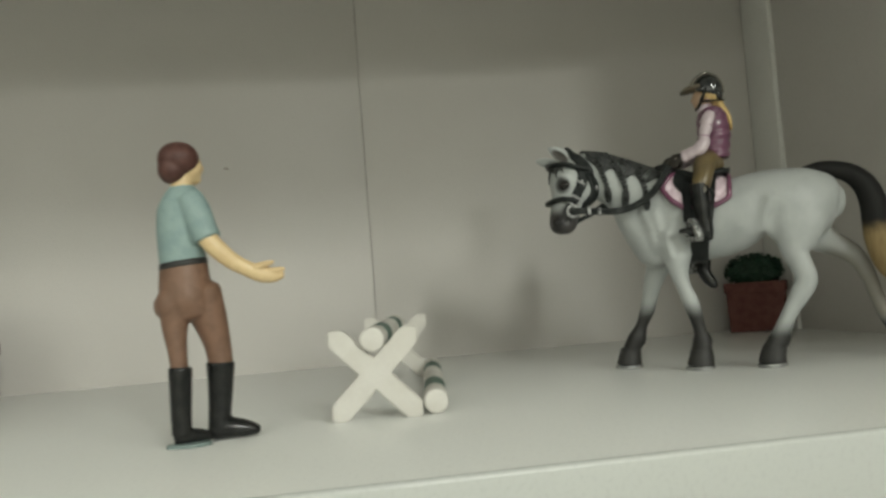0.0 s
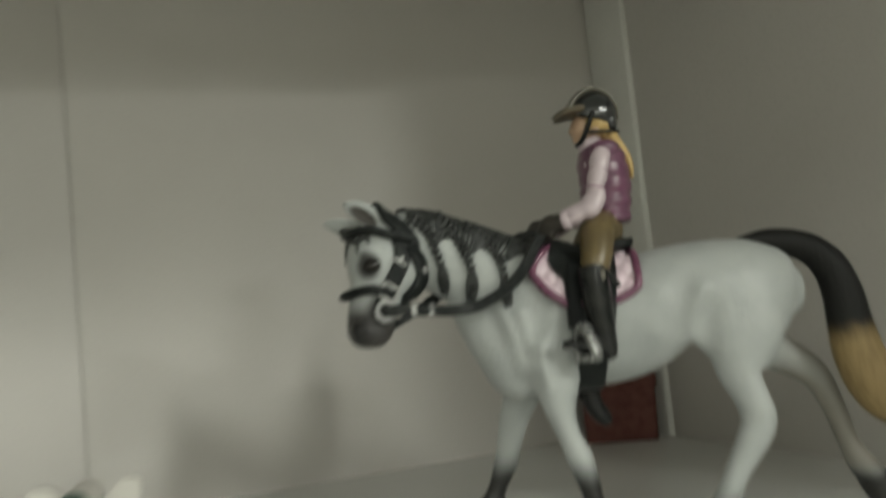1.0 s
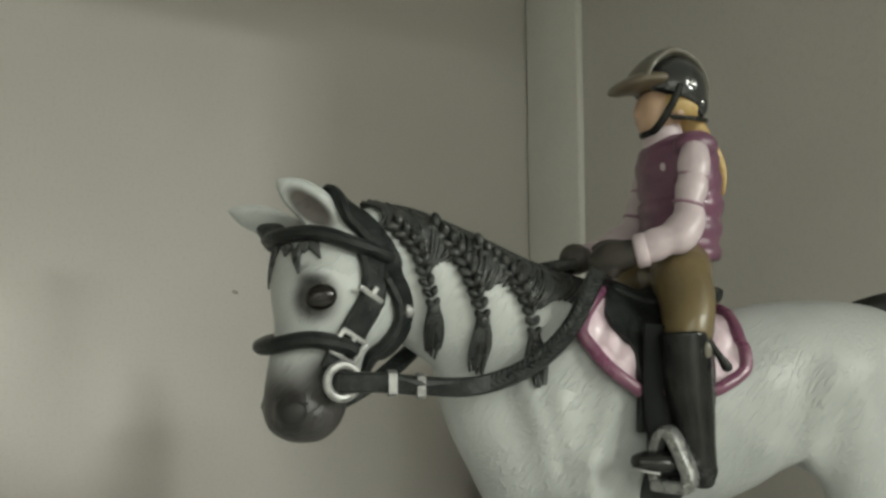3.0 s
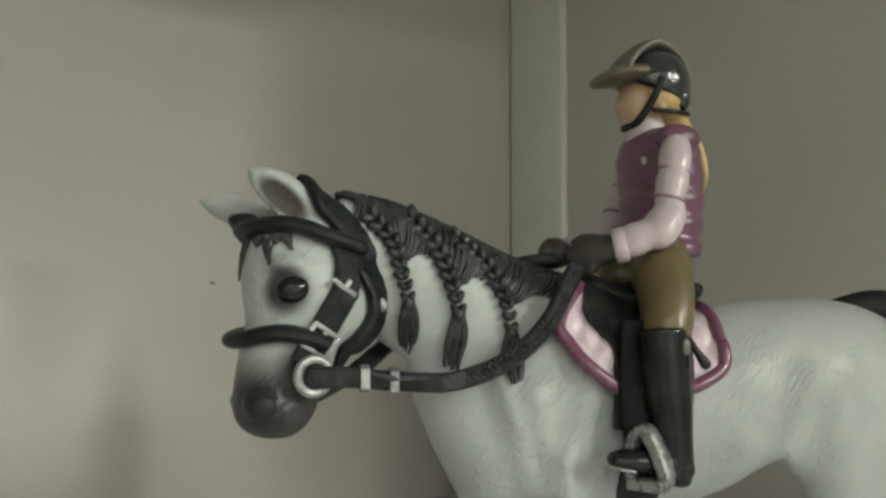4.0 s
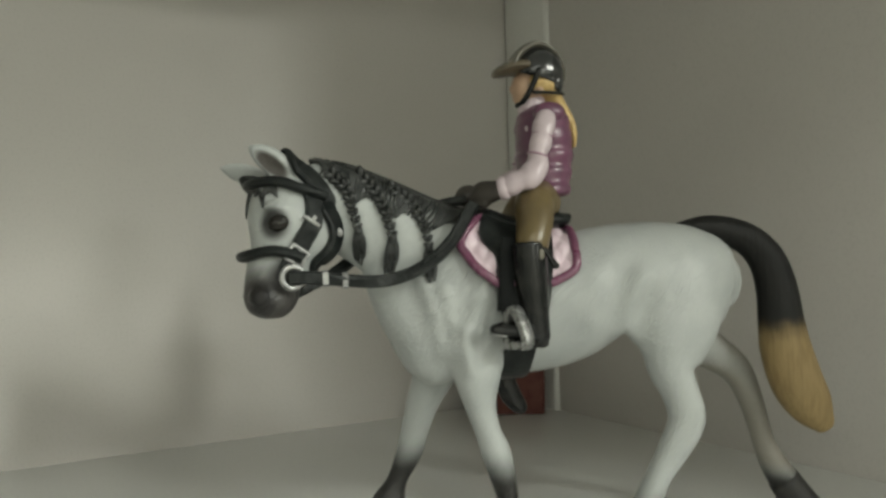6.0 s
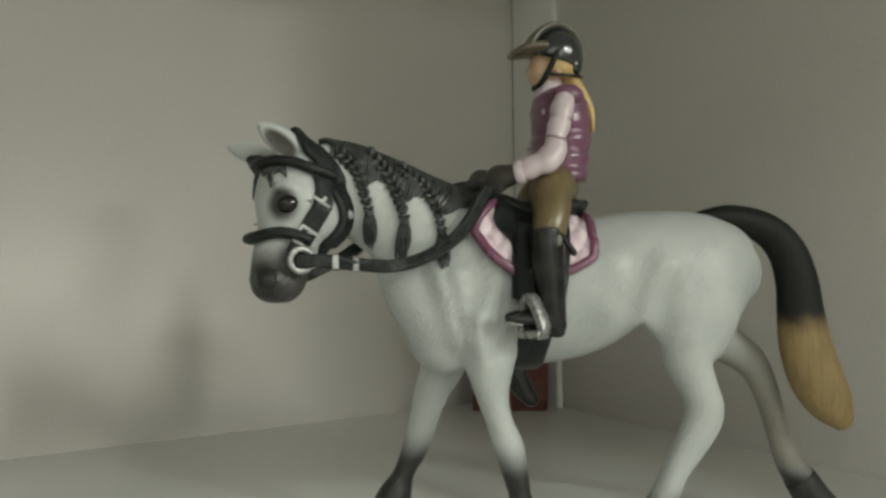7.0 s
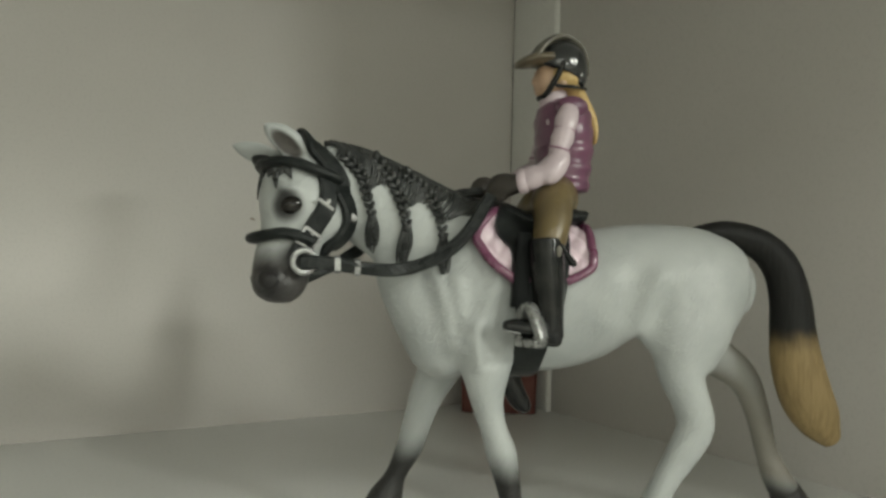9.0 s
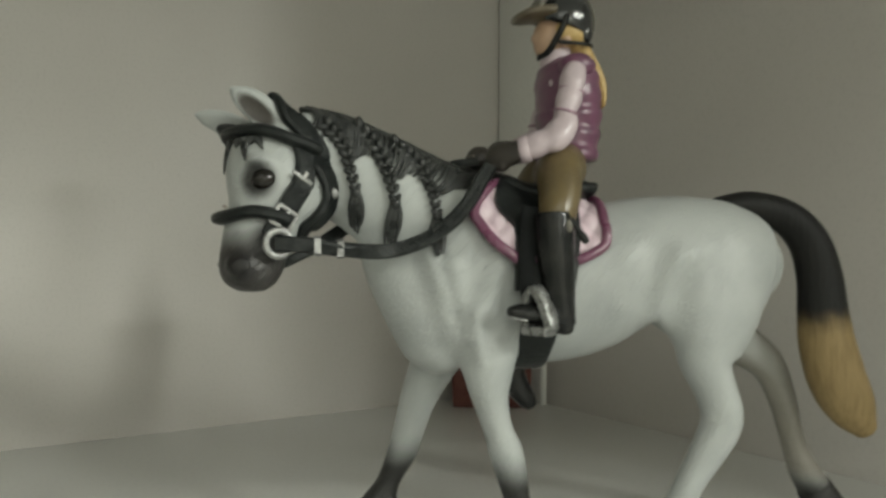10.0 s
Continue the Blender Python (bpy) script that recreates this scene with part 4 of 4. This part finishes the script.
    add(DUST, (loft, [(6.0, 0, 125.8, 1.0, 5.9), (4.2, 0, 128.7, 1.1, 5.4), (1.4, 0, 130.9, 1.1, 4.7), (-1.6, 0, 131.6, 1.0, 3.8), (-5.6, 0, 129.7, 0.8, 3.0), (-7.8, 0, 126, 0.7, 2.4), (-8.2, 0, 122.4, 0.4, 1.6)], 14, 5))
    add(PEAK, (loft, [(2.2, 0, 125.8, 1.9, 6.2), (5.8, 0, 125.6, 1.7, 6.0), (8.4, 0, 124.8, 1.4, 5.0), (10.2, 0, 124.1, 0.9, 2.8)], 18, 4), voxel=0.4)
    for s in (1, -1):
        add(BOOT, (loft, [(-0.2, s * 6.0, 124.2, 0.75), (1.4, s * 5.0, 120.2, 0.75), (3.2, s * 2.8, 116.7, 0.75), (4.2, 0, 116.1, 0.75)], 8),
            (loft, [(1.2, s * 5.0, 118.6, 0.45), (-2.4, s * 5.6, 118.4, 0.45), (-6.4, s * 3.6, 118.6, 0.45), (-8.2, 0, 119, 0.45)], 8))
    add(LILAC, (ball, (3.0, 5.4, 109.4), (0.8, 0.8, 1.0)))
    # breeches and boots; the right leg hangs lower
    add(KHAKI, (ball, (-1.8, 0, 90.8), (5.8, 8.6, 5.2)),
        (loft, [(-0.8, 5, 91.5, 5.4, 5.2), (1.6, 9.5, 90, 5.0, 5.4), (2.4, 13.0, 86, 4.5, 5.0), (3.6, 15.4, 82, 4.1, 4.5), (4.3, 16.2, 79.5, 3.9, 4.1)], 20),
        (loft, [(-1.8, -5, 91.5, 5.4, 5.2), (-0.2, -9.5, 88, 5.6, 5.4), (2.2, -14, 81, 5.2, 4.9), (3.4, -16, 73, 4.4, 4.4)], 20), voxel=0.5)
    add(BOOT, (loft, [(5.0, 16.2, 80.6, 4.2, 4.4), (4.8, 16.6, 75, 4.2, 4.2), (4.3, 17.0, 69, 3.8, 3.7), (3.8, 17.3, 63.5, 3.1, 3.2), (3.6, 17.6, 59.4, 2.9, 3.0)], 20, 4, (0, 1, 0), 0.1),
        (loft, [(2.0, 17.6, 58.7, 1.9, 2.4), (4.4, 17.8, 59.3, 2.3, 2.5), (8.2, 18.1, 60.1, 2.2, 2.7), (12.2, 18.3, 60.6, 1.9, 2.6), (14.6, 18.4, 60.8, 1.2, 1.8)], 16),
        (loft, [(3.0, 17.6, 58.2, 2.0, 2.3), (3.0, 17.6, 57.0, 2.0, 2.3)], 12, 1), voxel=0.4, rounds=2)
    add(BOOT, (loft, [(3.4, -16, 74, 4.5, 4.5), (3.8, -16.4, 66, 4.0, 4.1), (3.6, -16.2, 55, 3.6, 3.5), (4.0, -15.8, 47.5, 3.2, 3.0), (4.2, -15.6, 44, 3.0, 2.9)], 18, 4, (0, 1, 0), 0.1),
        (loft, [(5.0, -15.4, 44.4, 3.0, 2.6), (2.8, -15.4, 39.6, 2.9, 2.6), (0.8, -15.4, 36.8, 2.4, 2.3), (-0.2, -15.4, 35.6, 1.7, 1.8)], 14), voxel=0.4, rounds=2)
    # silver edge of the sole, tan patch below the knee, whip
    add(SILVER, (loft, [(11.8, 20.5, 59.2, 0.24), (13.6, 20.0, 59.5, 0.26), (15.4, 18.8, 59.9, 0.26)], 6))
    add(DUST, (ball, (3.0, 20.4, 78.0), (0.7, 0.35, 1.3)))
    add(BOOT, (loft, [(2.4, 18.6, 80.5, 0.5), (1.0, 19.6, 77.6, 0.6), (-0.4, 20.0, 75.4, 0.9), (-0.7, 20.0, 74.9, 0.7)], 8))
    body = joined("toy_rider", pieces)
    # she sits a little back and to her right
    for v in body.vertices:
        f = max(0.0, min(1.0, (v.co.z / MM - 86) / 26))
        v.co += Vector((-2.2, -2.4, 0.7)) * f * f * (3 - 2 * f) * MM
    ob = new("toy_rider", body)
    ob.matrix_world = HORSE
    return tagged(ob, "plastic toy rider in purple vest, khaki breeches, black boots and helmet", "toy figure")


rider()


# ---- the standing figure ----
def man():
    pieces = []

    def add(m, *calls, voxel=0.0, rounds=3):
        bm = bmesh.new()
        for fn, *a in calls:
            fn(bm, *a)
        pieces.append((fuse(bm, voxel, rounds) if voxel else mesh_of(bm), m))
    add(SKINPALE, (ball, (0.4, 1.8, 93.4), (5.2, 5.0, 5.8)), (ball, (4.9, 3.6, 93.2), (1.1, 0.9, 1.3)), (ball, (2.0, 2.6, 89.8), (3.0, 2.8, 2.2)),
        (loft, [(-1.4, 0, 90, 3.5, 3.5), (-1.6, -0.2, 85, 3.9, 3.9)], 16), voxel=0.5)
    add(HAIRBROWN, (ball, (-2.0, -0.4, 96.2), (7.0, 6.8, 6.2)), (ball, (-4.0, -1.6, 92.6), (4.8, 5.4, 5.0)), voxel=0.5)
    add(SHIRT, (loft, [(-2.6, 0, 61, 7.0, 7.7), (-2.6, 0, 66, 7.2, 8.0), (-2.2, 0, 73, 7.4, 8.5), (-1.6, 0, 79, 7.2, 8.4), (-1.4, 0, 84, 5.4, 6.4), (-1.4, 0, 87, 3.9, 4.0)], 22, 4, (1, 0, 0), 0.2),
        (loft, [(1.2, -3.6, 82.5, 4.6, 4.4), (3.8, -5.6, 77, 4.9, 4.6), (5.4, -6.4, 71, 4.7, 4.5), (6.4, -6.6, 68.2, 4.6, 4.5)], 18, 4, (0, 1, 0), 0.1),
        (loft, [(-0.4, 6.0, 82, 4.4, 4.2), (2.6, 8.6, 76, 4.4, 4.2), (5.5, 9, 70, 4.2, 4.0)], 16), voxel=0.55)
    add(SKINPALE, (loft, [(6.3, -6.6, 69, 3.4, 3.3), (9.2, -6.6, 65, 3.3, 3.0), (14.5, -6.2, 60.0, 2.9, 2.6), (19.5, -5.6, 57.0, 2.7, 2.5), (23.5, -5.2, 55.2, 3.0, 2.7), (27.4, -4.8, 54.4, 2.5, 2.4), (30.2, -4.6, 54.4, 1.4, 1.8)], 16),
        (loft, [(22.0, -7.0, 57.6, 1.3), (25.4, -7.6, 58.4, 1.1), (27.8, -7.8, 58.8, 0.8)], 8),
        (loft, [(26, -6.2, 55.8, 1.2), (29.4, -6.6, 56.2, 1.0), (31.2, -6.8, 56.3, 0.7)], 8), voxel=0.4)
    add(BELT, (loft, [(-2.4, 0, 59.6, 7.6, 8.2), (-2.6, 0, 61.6, 7.3, 8.0)], 24, 1, (1, 0, 0), 0.05))
    add(TROUSER, (loft, [(-2.4, 0, 60.5, 7.4, 7.9), (-2.4, 0, 54, 8.0, 8.6), (-2.2, -0.5, 48, 8.3, 8.7), (-1.4, -0.5, 43, 6.4, 7.8)], 22, 4, (1, 0, 0), 0.3),
        (loft, [(-5.0, -2, 49, 6.2, 6.4), (-6.2, -2.4, 40, 4.4, 4.8), (-5.8, -2.8, 32, 3.2, 3.8), (-5.4, -3.0, 25, 2.8, 3.2)], 18),
        (loft, [(2.2, 1, 50, 7.4, 7.0), (4.8, 1.8, 41, 5.9, 6.0), (6.6, 2.6, 33, 4.6, 4.8), (7.4, 3, 25.4, 4.1, 4.2)], 18),
        (ball, (-7.6, -4, 47.5), (4.0, 4.4, 5.4)), (ball, (-11.0, -2.5, 46.8), (1.6, 2.4, 3.4)), voxel=0.55)
    add(BOOT, (loft, [(-5.2, -3, 26, 4.0, 4.0), (-5.5, -3.2, 18, 3.7, 3.7), (-5.8, -3.5, 9, 3.4, 3.4), (-5.8, -3.6, 4, 3.4, 3.4)], 16, 4, (0, 1, 0), 0.1),
        (loft, [(-7, -3.8, 2.9, 2.7, 2.9), (-2.4, -2.0, 2.9, 2.8, 2.9), (2.0, 0, 2.3, 2.1, 2.3)], 14), voxel=0.5, rounds=2)
    add(BOOT, (loft, [(7.2, 3, 26.4, 4.9, 4.8), (6.7, 3.2, 18, 4.3, 4.3), (5.9, 3.5, 9, 3.9, 3.8), (5.5, 3.6, 4.5, 3.9, 3.7)], 16, 4, (0, 1, 0), 0.1),
        (loft, [(3.6, 3.4, 3.5, 3.4, 3.4), (9.0, 3.8, 3.8, 3.7, 3.6), (14.6, 4.2, 3.0, 2.9, 3.2), (18.2, 4.6, 2.2, 1.7, 2.2)], 14), voxel=0.5, rounds=2)
    add(FOOTPLATE, (loft, [(-3.6, -4.2, 0.0, 7.4, 4.6), (-3.6, -4.2, 1.1, 7.2, 4.4)], 28, 1, (0, 1, 0), 0.05))
    ob = new("toy_man", joined("toy_man", pieces))
    ob.matrix_world = Matrix.Translation((-0.3462, -0.266, 0)) @ Matrix.Scale(0.972, 4)
    return tagged(ob, "plastic toy man, teal shirt, brown trousers, one arm held out", "toy figure")


man()


# ---- the toy jump ----
JUMP = Matrix.Translation((-0.2875, -0.2510, 0)) @ Matrix.Rotation(radians(-8.5), 4, "Z")


def cross_stand(m, label):
    """An upright cross of two bevelled arms, squared off at the ends."""
    ob = thing("jump_stand", m, label, "jump stand", "stands of the toy jump")
    h, w = 16.0, 5.6
    for k, flip in enumerate((1, -1)):
        bm = bmesh.new()
        prof = [(h, h), (h - w, h), (-h, w - h), (-h, -h), (w - h, -h), (h, h - w)]
        d = 2.5 - 0.05 * k
        rings = [[bm.verts.new(Vector((flip * x, y, z + h)) * MM) for x, z in prof] for y in (-d, d)]
        bm.faces.new(rings[0])
        bm.faces.new(rings[1][::-1])
        for i in range(6):
            bm.faces.new((rings[0][i], rings[0][(i + 1) % 6], rings[1][(i + 1) % 6], rings[1][i]))
        bmesh.ops.recalc_face_normals(bm, faces=bm.faces)
        bmesh.ops.bevel(bm, geom=bm.edges[:], offset=0.0006, segments=2, affect="EDGES")
        part("arm", bm, JUMPWHITE, ob, sharp=40)
    return ob


near = cross_stand(JUMP, "cream-white plastic cross stand of a toy jump")
copy_thing(near, JUMP @ Matrix.Translation((0, 0.138, 0)))


def jump_pole(m, label):
    ob = thing("jump_pole", m, label, "pole", "poles of the toy jump")
    L, r = 146.0, 4.4
    marks = (0, 21, 46, 70, 96, 122, 144, L)
    for k, (a, b) in enumerate(zip(marks, marks[1:])):
        if k in (1, 4):
            mat, name = JUMPGREEN, "green_band"
        else:
            mat, name = JUMPWHITE, "white_length"
        bm = bmesh.new()
        e = 0.03 if mat is JUMPGREEN else 0.0
        rows = [(0, a, 0, r + e), (0, b, 0, r + e)]
        if a == 0:
            rows = [(0, 0, 0, r - 0.7), (0, 0.35, 0, r - 0.15), (0, 1.0, 0, r), (0, b, 0, r)]
        if b == L:
            rows = [(0, a, 0, r), (0, L - 1, 0, r), (0, L - 0.35, 0, r - 0.15), (0, L, 0, r - 0.7)]
        loft(bm, rows, n=24, sub=1, lateral=(1, 0, 0), cap=0.02)
        part(name, bm, mat, ob, "dark green band" if mat is JUMPGREEN else "")
    return ob


jump_pole(JUMP @ Matrix.Translation((0, -0.005, 0.0283)), "cream-white toy jump pole with green bands, resting in the cross stands")
jump_pole(JUMP @ Matrix.Translation((0.0208, 0.0005, 0.0045)) @ Matrix.Rotation(radians(1.5), 4, "Z"), "cream-white toy jump pole with green bands, lying on the shelf")


# ---- planters ----
def ring_box(bm, rows):
    """A rounded oblong shell through rows of (z, half length, half depth, corner radius), in mm."""
    rings = []
    for z, a, b, r in rows:
        ring = []
        for cx, cy, w0 in ((a - r, b - r, 0), (r - a, b - r, 90), (r - a, r - b, 180), (a - r, r - b, 270)):
            for k in range(6):
                w = radians(w0 + 18 * k)
                ring.append(bm.verts.new(Vector((cx + r * math.cos(w), cy + r * math.sin(w), z)) * MM))
        rings.append(ring)
    for p, q in zip(rings, rings[1:]):
        for k in range(24):
            bm.faces.new((p[k], p[(k + 1) % 24], q[(k + 1) % 24], q[k]))
    bm.faces.new(rings[0][::-1])
    bm.faces.new(rings[-1])


def planter(m, label, seed):
    ob = thing("planter", m, label, "planter", "planters")
    bm = bmesh.new()
    ring_box(bm, [(0.1, 17.4, 5.4, 1.4), (0.6, 17.9, 5.8, 1.6), (25.6, 18.5, 6.3, 1.6), (26.2, 19.3, 6.8, 1.8), (26.7, 19.6, 7.0, 1.9), (32.3, 19.8, 7.2, 1.9),
                  (32.9, 19.4, 6.8, 1.7), (32.7, 18.2, 5.6, 1.4), (29.0, 18.0, 5.4, 1.4)])
    part("trough", bm, TERRACOTTA, ob, "brick-red plastic trough with a raised rim")
    bm = bmesh.new()
    ring_box(bm, [(28.6, 17.4, 5.0, 1.2), (31.4, 17.6, 5.2, 1.2), (31.8, 16, 4.4, 1.2)])
    part("soil", bm, SOIL, ob)
    rnd = random.Random(seed)
    bm = bmesh.new()
    ball(bm, (0, 0, 40), (16.5, 5, 9), (0, 0, 0), 16, 10)
    for k in range(620):
        a, e = rnd.uniform(0, 2 * math.pi), math.asin(rnd.uniform(-0.8, 1))
        d = Vector((math.cos(a) * math.cos(e), math.sin(a) * math.cos(e), math.sin(e)))
        c = Vector((0, 0, 40.5)) + Vector((d.x * 18, d.y * 6.6, d.z * 10.8)) * rnd.uniform(0.82, 1.07)
        side = d.orthogonal().normalized()
        side.rotate(Matrix.Rotation(rnd.uniform(0, 6.28), 3, d))
        up = (d * rnd.uniform(0.3, 0.9) + side.cross(d) * 0.7).normalized()
        w, h = rnd.uniform(1.0, 1.7), rnd.uniform(2.6, 4.4)
        vs = [bm.verts.new((c + q) * MM) for q in (-up * h * 0.5, side * w + d * 0.3, up * h * 0.5, -side * w + d * 0.3, d * 0.7)]
        for i in range(4):
            bm.faces.new((vs[i], vs[(i + 1) % 4], vs[4]))
    me = bpy.data.meshes.new("foliage")
    bm.to_mesh(me)
    bm.free()
    part("foliage", me, LEAF, ob, "dense dark green plastic foliage")
    return ob


planter(Matrix.Translation((-0.0175, -0.0240, 0)) @ Matrix.Rotation(radians(-35), 4, "Z"), "brick-red trough planter with a dark green bush, across the shelf corner", 3)
planter(Matrix.Translation((-0.507, -0.040, 0)), "brick-red trough planter with a dark green bush by the back panel", 4)

# marks on the back panel
for x, z, w in ((-0.358, 0.132, 1.5), (-0.136, 0.0898, 1.3)):
    bm = bmesh.new()
    ball(bm, (0, 0, 0), (w, 0.12, w * 0.5), (0, 15, 0), 12, 8)
    ob = part("scuff_mark", bm, SCUFF, None)
    ob.location = (x, 0.0, z)
    tagged(ob, "small dark scuff on the white back panel", "mark", kind="structure")
